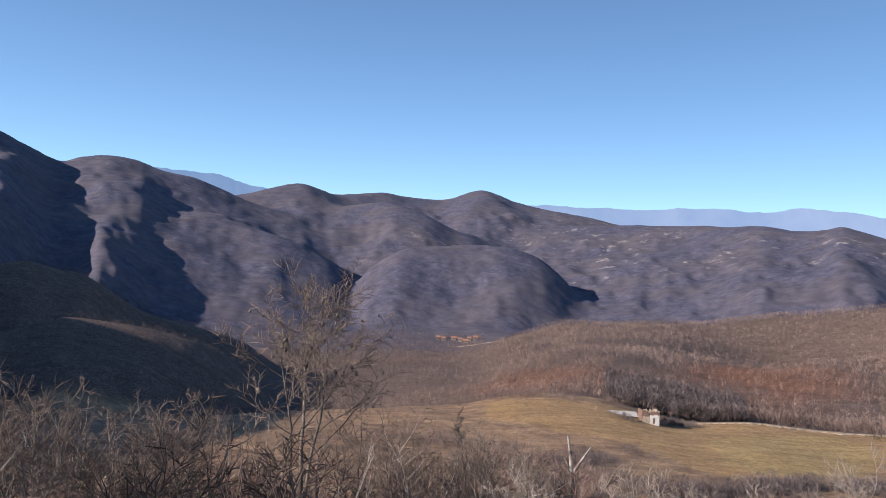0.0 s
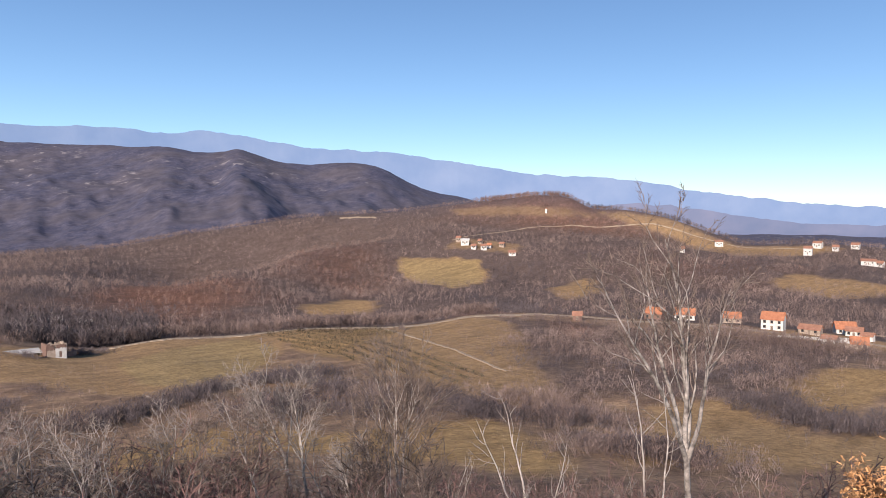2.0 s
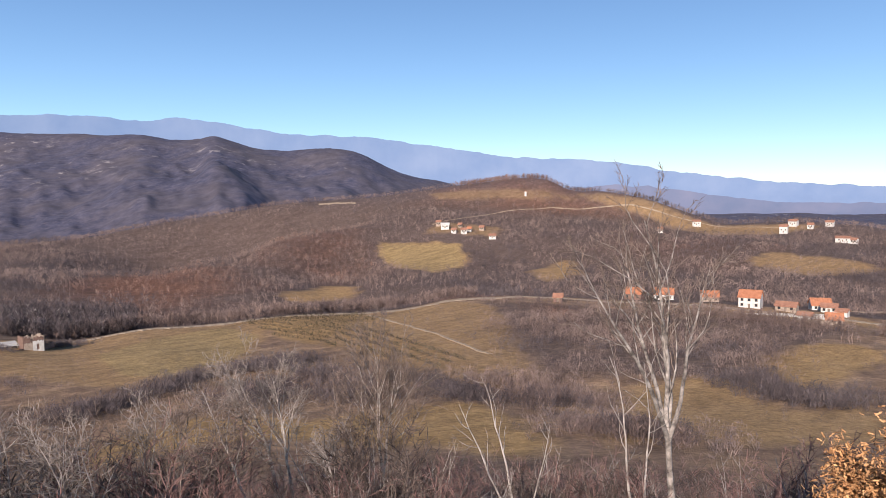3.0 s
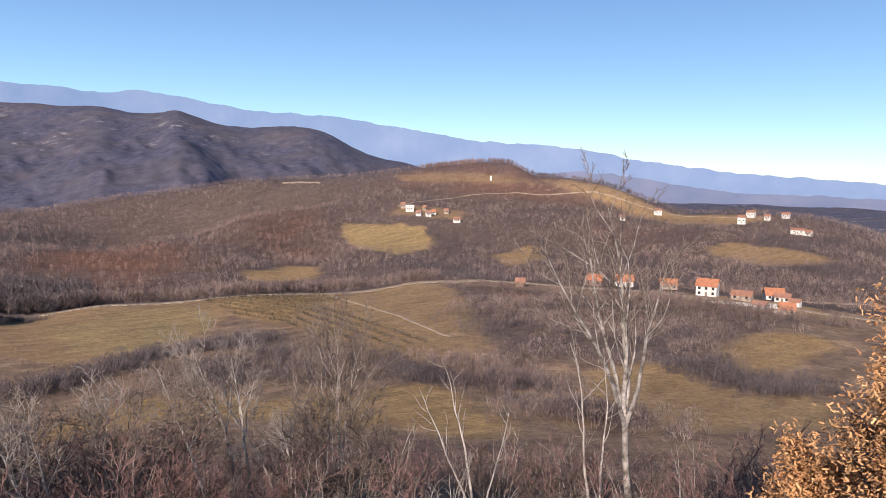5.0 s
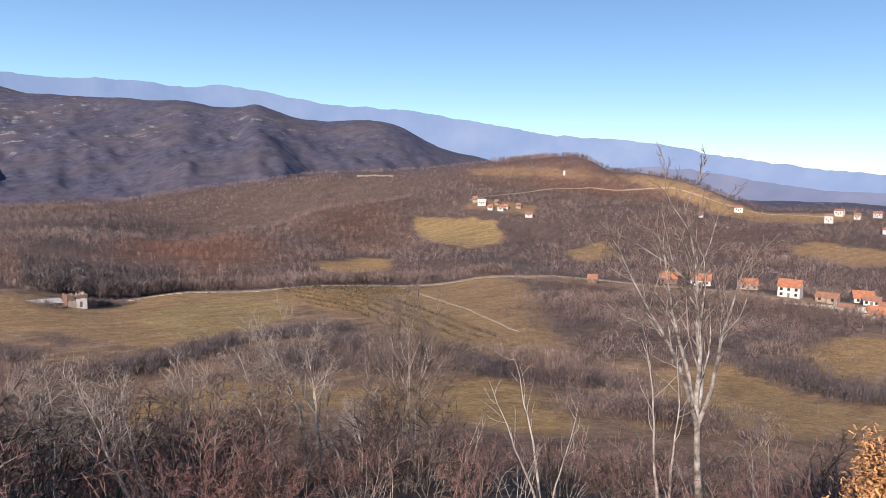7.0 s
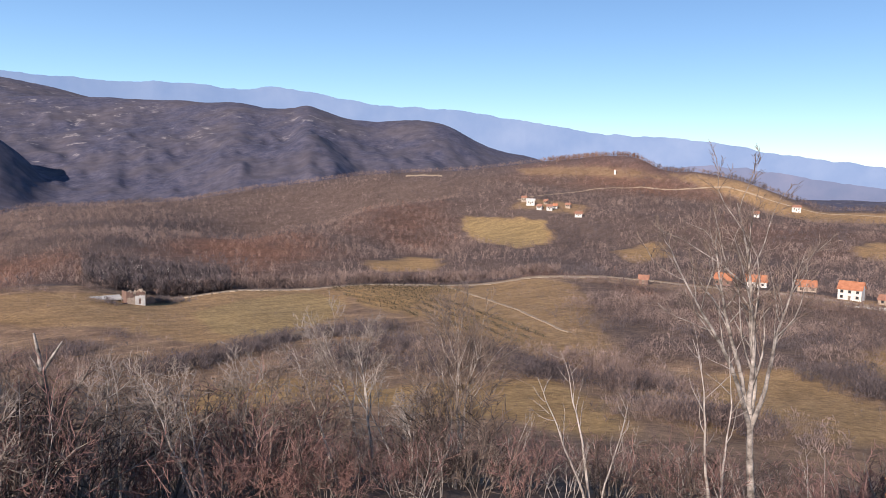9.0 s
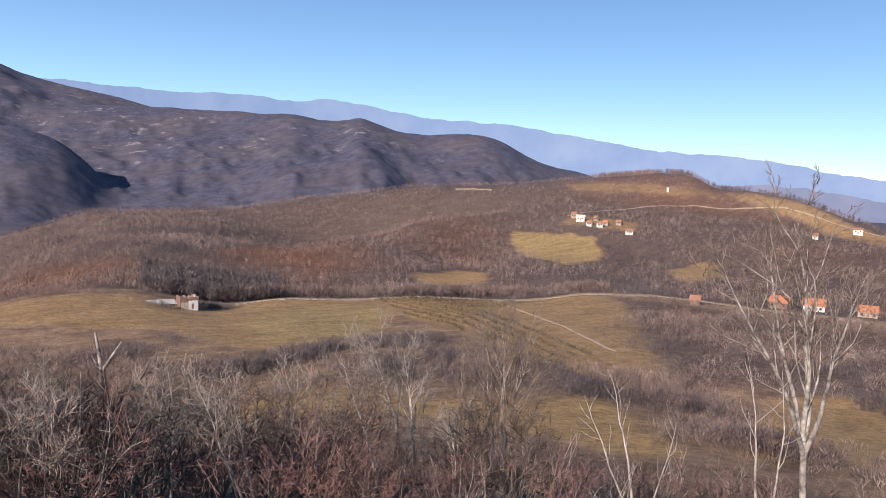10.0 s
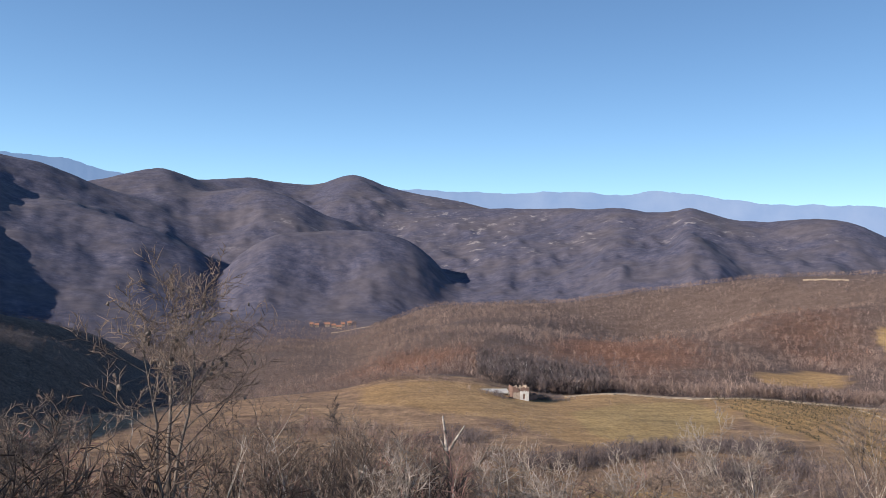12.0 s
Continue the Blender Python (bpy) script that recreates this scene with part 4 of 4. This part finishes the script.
def ruin():
    """A roofless two-storey stone house with a white lower front and a lean-to."""
    ob = thing("ruined_house", "ruined brick farmhouse with a whitewashed front and broken walls", "ruin")
    p = ground_at(-15.7, 296)
    ob.matrix_world = pose(p.x, p.y, p.z + 0.2, 0, 0, 180)
    rng = random.Random(3)

    def broken(name, x0, y0, x1, y1, top, mat, thick=0.5, gap=None):
        """A wall whose top edge is broken down in steps; gap: an opening's start, end, sill and head."""
        run, n = math.hypot(x1 - x0, y1 - y0), 12
        ux, uy = (x1 - x0) / run, (y1 - y0) / run
        verts, faces = [], []

        def block(a, b, z0, z1):
            k = len(verts)
            for s in (-thick / 2, thick / 2):
                for t, z in ((a, z0), (b, z0), (b, z1), (a, z1)):
                    verts.append((x0 + ux * t - uy * s, y0 + uy * t + ux * s, z))
            faces.extend([(k, k + 1, k + 2, k + 3), (k + 7, k + 6, k + 5, k + 4), (k, k + 4, k + 5, k + 1), (k + 1, k + 5, k + 6, k + 2), (k + 2, k + 6, k + 7, k + 3), (k + 3, k + 7, k + 4, k)])

        for i in range(n):
            a, b = run * i / n, run * (i + 1) / n
            z1 = top * (1 - 0.16 * rng.random())
            if gap and gap[0] < (a + b) / 2 / run < gap[1]:
                block(a, b, -1, gap[2])
                block(a, b, gap[3], z1)
            else:
                block(a, b, -1, z1)
        me = mesh_from("wall", verts, faces, mat)
        bm = bmesh.new()
        bm.from_mesh(me)
        bmesh.ops.remove_doubles(bm, verts=bm.verts, dist=0.01)
        bm.to_mesh(me)
        bm.free()
        return part("wall", me, ob)

    broken("front", 0.4, 3, -3.2, 3, 3.4, M_WHITE, gap=(0.35, 0.6, 0.0, 2.1))
    broken("front", 3.2, 3, 0.45, 3, 3.0, M_STONE)
    broken("upper_front", 3.2, 2.88, -3.2, 2.88, 5.0, M_BRICK, 0.45, gap=(0.3, 0.5, 3.4, 4.3))
    broken("side", 3.2, 3, 3.2, -3, 5.2, M_BRICK)
    broken("side", -3.2, 3, -3.2, -3, 5.2, M_STONE)
    broken("back", 3.2, -3, -3.2, -3, 4.6, M_STONE)
    broken("yard_wall", -3.4, 1, -8, -2, 0.9, M_BRICK)
    broken("yard_wall", 3.6, 4, 8.5, 6.5, 1.2, M_BRICK)
    lean = [(3.5, -6, 2.6), (15, -9, 2.2), (15, -4.5, 1.5), (3.5, -1, 1.6), (3.5, -6, 2.75), (15, -9, 2.35), (15, -4.5, 1.65), (3.5, -1, 1.75)]
    part("lean_to_roof", mesh_from("lean_to_roof", lean, [(3, 2, 1, 0), (4, 5, 6, 7), (0, 1, 5, 4), (1, 2, 6, 5), (2, 3, 7, 6), (3, 0, 4, 7)], M_CONCRETE), ob, "pale sagging lean-to roof")
    for k, (x, y) in enumerate(((4, -1.4), (14.6, -4.9), (14.6, -8.6), (4, -5.6))):
        part("post", box_mesh("post", (0.25, 0.25, 3.6), M_PLANK, (x, y, -1.4)), ob)


ruin()


def yard_walls():
    for a, d, n, turn, mat, words in ((-70.9, 352, 34, 14, M_CONCRETE, "long grey concrete yard wall below the houses"), (-73.0, 337, 10, 10, M_STONE, "short stone garden wall by a hut")):
        p = ground_at(a, d)
        ob = tagged(new("yard_wall", box_mesh("yard_wall", (n, 0.4, 2.6), mat, (0, 0, -1.2))), words, "wall")
        ob.matrix_world = pose(p.x, p.y, p.z, 0, 0, a + turn)


yard_walls()

# ---- bare trees and brush on the near slope ----


M_STEM = plain("pale_bark", (0.20, 0.165, 0.14), (0.46, 0.41, 0.36), 8.0, relief=0.01)


class Twiggery:
    """Grows tapered limbs and collects them as tubes, by part."""

    def __init__(self, seed, fine=False):
        self.fine = fine
        self.rng = random.Random(seed)
        self.verts, self.faces, self.count = {}, {}, 0

    def tube(self, name, pts, radii, sides):
        vs, fs = self.verts.setdefault(name, []), self.faces.setdefault(name, [])
        base = len(vs)
        for k, (p, r) in enumerate(zip(pts, radii)):
            q = (pts[min(k + 1, len(pts) - 1)] - pts[max(k - 1, 0)]).normalized()
            u = q.orthogonal().normalized()
            v = q.cross(u)
            for s in range(sides):
                a = 2 * math.pi * s / sides
                vs.append(tuple(p + (u * math.cos(a) + v * math.sin(a)) * r))
            if k:
                for s in range(sides):
                    a, b = base + (k - 1) * sides, base + k * sides
                    fs.append((a + s, a + (s + 1) % sides, b + (s + 1) % sides, b + s))

    def limb(self, name, start, way, length, radius, steps, bend, lift, sides, end=0.25):
        pts, radii = [start.copy()], [radius]
        way = way.normalized()
        for k in range(steps):
            way = (way + Vector([self.rng.gauss(0, bend) for _ in range(3)]) + Vector((0, 0, lift))).normalized()
            pts.append(pts[-1] + way * length / steps)
            radii.append(radius * (1 - (1 - end) * (k + 1) / steps))
        self.tube(name, pts, radii, sides)
        return pts, radii, way

    def branch(self, pts, radii, level, names, ratio, count, angle, depth, lift):
        """Side shoots along a limb, and theirs in turn."""
        rng = self.rng
        total = sum((b - a).length for a, b in zip(pts, pts[1:]))
        for k in range(count):
            u = (0.25 if level else 0.42) + (0.73 if level else 0.56) * (k + rng.random()) / count
            f = u * (len(pts) - 1)
            i = min(int(f), len(pts) - 2)
            at = pts[i].lerp(pts[i + 1], f - i)
            r = radii[i] * 0.52
            along = (pts[i + 1] - pts[i]).normalized()
            side = Vector([rng.gauss(0, 1) for _ in range(3)])
            side = (side - along * side.dot(along)).normalized()
            tilt = angle * rng.uniform(0.7, 1.3)
            way = along * math.cos(tilt) + side * math.sin(tilt)
            length = total * ratio * (1.15 - 0.6 * u) * rng.uniform(0.7, 1.25)
            name = names[min(level, len(names) - 1)]
            if name == "limb":
                self.count = self.count + 1
                name = f"limb {self.count}"
            p2, r2, _ = self.limb(name, at, way, length, max(r, 0.0068 if self.fine else 0.0075), ((5, 4, 2) if self.fine else (3, 2, 2))[min(level, 2)], 0.16, lift, 4 if level == 0 and self.fine else 3)
            if level < depth:
                self.branch(p2, r2, level + 1, names, ratio * 1.05, max(3, int(count * 0.75)), angle * 1.05, depth, lift * 0.7)

    def finish(self, ob, mats, labels={}):
        """Each trunk, stem and limb is a part of its own; the countless twigs are one."""
        for key in self.verts:
            name = key.split()[0]
            made = part(name, mesh_from(name, self.verts[key], self.faces[key], mats[name], smooth=True), ob, labels.get(name, ""))
            if name == "twig_spray":
                made["kind"] = "stuff"


def bare_tree(az, d, height, label, seed, stems=1, lean=(0, 0), count=9, depth=2, bark=M_BARK, radius=None, ratio=0.42, angle=0.78, sink=0.0, twig=None, name="bare_tree", fork=0.0, flare=0.26):
    ob = thing(name, label, "tree")
    p = ground_at(az, d)
    ob.matrix_world = Matrix.Translation((p.x, p.y, p.z - 0.15 - sink))
    grow = Twiggery(seed, True)
    radius = radius or height * 0.013
    right, rng = heading(az - 90), grow.rng
    for s in range(stems):
        spread = 0.0 if stems == 1 else 0.16
        turn = s * 2 * math.pi / stems + seed
        way = Vector((0, 0, 1)) + right * lean[0] + heading(az) * lean[1] + Vector((math.cos(turn), math.sin(turn), 0)) * spread
        start = Vector((math.cos(turn), math.sin(turn), 0)) * (0.12 if stems > 1 else 0)
        tall, thick = height * (1 - 0.1 * s), radius * (1 - 0.15 * s)
        if fork and s:  # a second leader that leaves the first part of the way up
            start, way = first[int(fork * 12)] * 1.0, way + Vector((math.cos(turn), math.sin(turn), 0)) * flare
            tall, thick = height * (1 - fork) * rng.uniform(0.8, 1.0), radius * 0.62
        pts, radii, _ = grow.limb(f"trunk {s}", start, way, tall, thick, 12, 0.075, 0.03, 7, 0.12)
        first = pts if s == 0 else first
        grow.branch(pts, radii, 0, ("limb", "twig_spray"), ratio, count, angle, depth, 0.10)
    grow.finish(ob, {"trunk": bark, "limb": bark, "twig_spray": twig or M_TWIG}, {"twig_spray": "fine grey-brown twigs"})
    return ob


def snag(az, d, height):
    """A dead trunk broken off into a pale fork, with a long crooked limb."""
    ob = thing("dead_snag", "dark dead trunk with a pale broken fork on top", "tree")
    p = ground_at(az, d)
    ob.matrix_world = Matrix.Translation((p.x, p.y, p.z - 0.15))
    grow = Twiggery(33, True)
    right = heading(az - 90)
    pts, radii, _ = grow.limb("trunk", Vector((0, 0, 0)), Vector((0, 0, 1)) + right * 0.02, height, 0.085, 9, 0.04, 0.02, 7, 0.62)
    top = pts[-1] - Vector((0, 0, 0.05))
    grow.limb("fork 0", top, Vector((0, 0, 1)) - right * 0.05, 0.62, 0.036, 4, 0.06, 0.0, 6, 0.45)
    grow.limb("fork 1", top, Vector((0, 0, 0.9)) + right * 0.75, 0.55, 0.030, 4, 0.08, 0.05, 6, 0.4)
    grow.limb("fork 2", top, Vector((0, 0, 1)) - right * 0.6, 0.30, 0.018, 3, 0.08, 0.05, 5, 0.4)
    for k, (at, way, length, r) in enumerate(((6, right * 0.8 + Vector((0, 0, 0.75)), 1.25, 0.034), (5, right * 1.0 + Vector((0, 0, 0.15)), 1.1, 0.026), (4, -right * 0.9 + Vector((0, 0, 0.5)), 0.9, 0.026), (7, -right * 0.7 + Vector((0, 0, 0.7)), 0.8, 0.02))):
        p2, r2, _ = grow.limb(f"limb {90 + k}", pts[at], way, length, r, 6, 0.16, 0.03, 5, 0.25)
        grow.branch(p2, r2, 1, ("limb", "twig_spray"), 0.40, 7, 0.8, 2, 0.08)
    grow.finish(ob, {"trunk": M_DUSK, "fork": M_BARK, "limb": M_DUSK, "twig_spray": M_TWIG}, {"fork": "pale broken wood", "twig_spray": "fine grey twigs"})


bare_tree(-63.9, 13.0, 5.6, "tall leafless tree with pale lichened bark on the slope", 241, 5, (-0.10, 0), 10, 2, radius=0.072, ratio=0.37, fork=0.36, flare=0.12, angle=0.58, twig=M_TWIG)
bare_tree(-33.3, 18.0, 4.0, "slender leafless tree with a spreading crown above the brush", 9, 2, (0, 0), 13, 2, ratio=0.46, radius=0.062, twig=M_PALE, bark=M_STEM)
bare_tree(-40.4, 17.0, 3.9, "leafless many-stemmed tree with a dense rounded crown", 12, 5, (0, 0), 12, 2, ratio=0.52, radius=0.050, angle=0.62, twig=M_TWIG, bark=M_STEM)
seeded = bare_tree(10.6, 12.0, 4.3, "leafless young tree with dark seed clusters on its twigs", 21, 3, (0.04, 0), 11, 2, bark=M_DUSK, ratio=0.50, radius=0.055, twig=M_TWIG, fork=0.25, flare=0.34)
snag(-11.0, 13.0, 2.7)
bare_tree(-60.6, 11.5, 3.2, "thin pale sapling leaning beside a taller tree", 41, 2, (-0.16, 0), 6, 1, radius=0.03, ratio=0.3, bark=M_STEM)
bare_tree(-51.4, 12.0, 2.7, "thin upright pale sapling above the brush", 45, 3, (-0.04, 0), 6, 1, radius=0.03, ratio=0.28, bark=M_STEM)
bare_tree(-31.4, 13.0, 2.9, "leaning pale sapling with a bare crooked stem", 52, 1, (-0.30, 0), 6, 1, radius=0.035, ratio=0.3, bark=M_STEM)
bare_tree(-26.5, 12.5, 2.3, "dark little tree with a rounded twiggy crown", 54, 2, (0.0, 0), 10, 2, bark=M_DUSK, ratio=0.5)
bare_tree(-23.0, 14.0, 2.6, "grey leafless tree with pale forked shoots", 55, 3, (0.03, 0), 9, 2, bark=M_STEM, ratio=0.5, twig=M_PALE)
bare_tree(0.5, 14.0, 2.6, "small leafless tree standing in the thicket", 57, 2, (0.0, 0), 12, 2, bark=M_DUSK)
bare_tree(-4.5, 12.0, 2.5, "small leafless tree with crooked stems in the thicket", 61, 3, (0.0, 0), 11, 2, bark=M_BARK)
bare_tree(28.5, 9.5, 2.5, "tangled leafless tree with grey twigs in the thicket", 66, 3, (0.0, 0), 12, 2, bark=M_DUSK)
bare_tree(31.4, 8.5, 3.7, "leafless tree with long pale upright shoots", 68, 2, (0.02, 0), 10, 2, ratio=0.34)
bare_tree(23.0, 11.0, 2.5, "leafless thicket tree with many thin stems", 70, 4, (0.0, 0), 11, 2, bark=M_DUSK)


def seed_clusters(tree, seed):
    """Dark dry clusters hanging at the ends of the twigs."""
    rng = random.Random(seed)
    twigs = [v.co.copy() for o in tree.children if o.name.startswith("twig_spray") for v in o.data.vertices if v.co.z > 1.6]
    for _ in range(70):
        at, r = rng.choice(twigs), rng.uniform(0.018, 0.034)
        bm = bmesh.new()
        bmesh.ops.create_icosphere(bm, subdivisions=1, radius=r, matrix=Matrix.Translation(at - Vector((0, 0, 1.2 * r))) @ Matrix.Diagonal((1, 1, 1.5, 1)))
        for v in bm.verts:
            v.co += Vector([rng.gauss(0, 0.22 * r) for _ in range(3)])
        me = bpy.data.meshes.new("seed_head")
        bm.to_mesh(me)
        bm.free()
        me.materials.append(M_DUSK)
        part("seed_head", me, tree)


seed_clusters(seeded, 5)

for k, (a, d, tall, bark) in enumerate(((26.0, 12.0, 2.9, M_STEM), (19.5, 13.0, 2.7, M_DUSK), (30.0, 10.5, 2.7, M_DUSK), (15.0, 13.5, 2.7, M_STEM), (6.0, 13.0, 2.6, M_DUSK), (-1.5, 11.5, 2.3, M_STEM),
                                        (-7.5, 15.0, 3.0, M_DUSK), (-14.5, 12.5, 2.5, M_STEM), (-18.0, 14.0, 2.7, M_DUSK), (-20.5, 12.0, 2.4, M_STEM), (34.0, 11.0, 3.0, M_STEM), (21.0, 10.0, 2.2, M_DUSK),
                                        (2.8, 11.0, 2.3, M_STEM), (-6.0, 10.5, 2.0, M_DUSK), (-28.5, 15.0, 2.4, M_DUSK), (-36.5, 14.5, 2.2, M_STEM))):
    bare_tree(a, d, tall, "leafless thicket tree with crooked stems on the near slope" if k % 2 else "leafless thicket tree with fine grey twigs on the near slope", 130 + 7 * k, 3, (0.04 * (k % 3 - 1), 0), 9, 2, bark=bark, ratio=0.5, twig=M_PALE if k % 2 and a < -5 else M_TWIG)

# shrubs: a few grown once, then copied over the slope


def shrub(seed, height, stems, count, ratio, splay, bark, twig, label):
    ob = thing("bare_shrub", label, "shrub", "brush on the near slope")
    grow = Twiggery(seed)
    rng = random.Random(seed)
    for s in range(stems):
        turn = rng.uniform(0, 2 * math.pi)
        out = Vector((math.cos(turn), math.sin(turn), 0))
        pts, radii, _ = grow.limb(f"stem {s}", out * rng.uniform(0, 0.4), Vector((0, 0, 1)) + out * rng.uniform(0.1, 1) * splay, height * rng.uniform(0.5, 1.05), rng.uniform(0.013, 0.024), 6, 0.16, 0.05, 3, 0.22)
        grow.branch(pts, radii, 0, ("twig_spray", "twig_spray"), ratio, count, 0.75, 1, 0.06)
    grow.finish(ob, {"stem": bark, "twig_spray": twig})
    return ob


KINDS = [
    shrub(101, 1.9, 8, 7, 0.46, 0.6, M_DUSK, M_TWIG, "leafless grey-brown shrub with many thin stems"),
    shrub(102, 1.5, 9, 7, 0.50, 0.7, M_DUSK, M_REDTWIG, "low leafless shrub with reddish twigs"),
    shrub(103, 2.3, 7, 4, 0.26, 0.28, M_STEM, M_PALE, "clump of tall pale upright shoots"),
    shrub(104, 1.3, 9, 7, 0.55, 0.8, M_DUSK, M_TANGLE, "dense low dark bush on the slope"),
    shrub(105, 1.9, 8, 6, 0.48, 0.6, M_BARK, M_REDTWIG, "leafless russet-brown shrub on the slope"),
    shrub(106, 1.7, 6, 6, 0.42, 0.9, M_STEM, M_PALE, "straggling leafless shrub with pale crooked branches"),
    shrub(107, 1.6, 8, 7, 0.52, 0.6, M_DUSK, M_TANGLE, "dark twiggy leafless shrub in the brush"),
]
place = random.Random(8)
spots = [(place.uniform(-86, 38), place.triangular(9.5, 26, 11)) for _ in range(298)]
for k, (a, d) in enumerate(spots):
    p = ground_at(a, d)
    size = place.uniform(0.75, 1.25) * (1.15 if a > -5 else 1.0 if a > -27 else 0.78)
    m = pose(p.x, p.y, p.z - 0.1, place.uniform(-6, 6), place.uniform(-6, 6), place.uniform(0, 360)) @ Matrix.Scale(size, 4)
    kind = KINDS[1 if -30 < a < -18 and d < 15 and k % 2 else place.randrange(7) if a < -6 else (0, 3, 6, 4, 1, 6, 2)[place.randrange(7)]]
    if k < 7:
        KINDS[k].matrix_world = m
    else:
        copy_thing(kind, m)


# ---- the young oak that keeps its withered leaves ----


def leaf_points(size, rng):
    """A lobed leaf, folded along its midrib: points by two rows of margins and a rib."""
    rib = [(0, t) for t in (0.0, 0.3, 0.55, 0.8, 1.0)]
    half = (0.02, 0.17, 0.10, 0.20, 0.02)
    curl = rng.uniform(-0.25, 0.35)
    pts = []
    for (_, t), w in zip(rib, half):
        z = curl * t * t
        pts += [Vector((-w, t, z + 0.35 * w)) * size, Vector((0, t, z)) * size, Vector((w, t, z + 0.35 * w)) * size]
    faces = []
    for k in range(4):
        b = 3 * k
        faces += [(b, b + 1, b + 4, b + 3), (b + 1, b + 2, b + 5, b + 4)]
    return pts, faces


def oak(az, d, height, seed, label):
    ob = thing("young_oak", label, "tree")
    p = ground_at(az, d)
    ob.matrix_world = Matrix.Translation((p.x, p.y, p.z - 0.1))
    grow = Twiggery(seed)
    rng = grow.rng
    pts, radii, _ = grow.limb("trunk", Vector((0, 0, 0)), Vector((0.02, 0, 1)), height, 0.06, 12, 0.05, 0.05, 7, 0.12)
    grow.branch(pts, radii, 0, ("limb", "twig_spray"), 0.40, 20, 0.85, 1, 0.05)
    verts, faces = [], []
    twigs = grow.verts["twig_spray"]
    limbs = [v for key in grow.verts if key.startswith("limb") for v in grow.verts[key]]
    spots = twigs[::3] + limbs[::4]
    for spot in spots:
        s = Vector(spot)
        for _ in range(11):
            pts, fs = leaf_points(rng.uniform(0.036, 0.066), rng)
            turn = Euler((rng.uniform(-1.2, 0.9), rng.uniform(-0.8, 0.8), rng.uniform(0, 6.28))).to_matrix()
            b = len(verts)
            off = Vector([rng.gauss(0, 0.07) for _ in range(3)])
            verts += [tuple(s + off + turn @ v) for v in pts]
            faces += [tuple(b + i for i in f) for f in fs]
    grow.finish(ob, {"trunk": M_DUSK, "limb": M_DUSK, "twig_spray": M_TWIG})
    leaves = part("leaves", mesh_from("leaves", verts, faces, M_LEAF), ob, "withered orange-brown oak leaves")
    leaves["kind"] = "stuff"
    return ob


oak(-78.2, 7.0, 2.5, 77, "young oak with dense withered orange-brown leaves")
oak(-74.9, 7.4, 1.5, 79, "low oak bush with withered orange-brown leaves")
oak(-83.0, 6.5, 1.8, 83, "oak sapling thick with dry orange leaves")
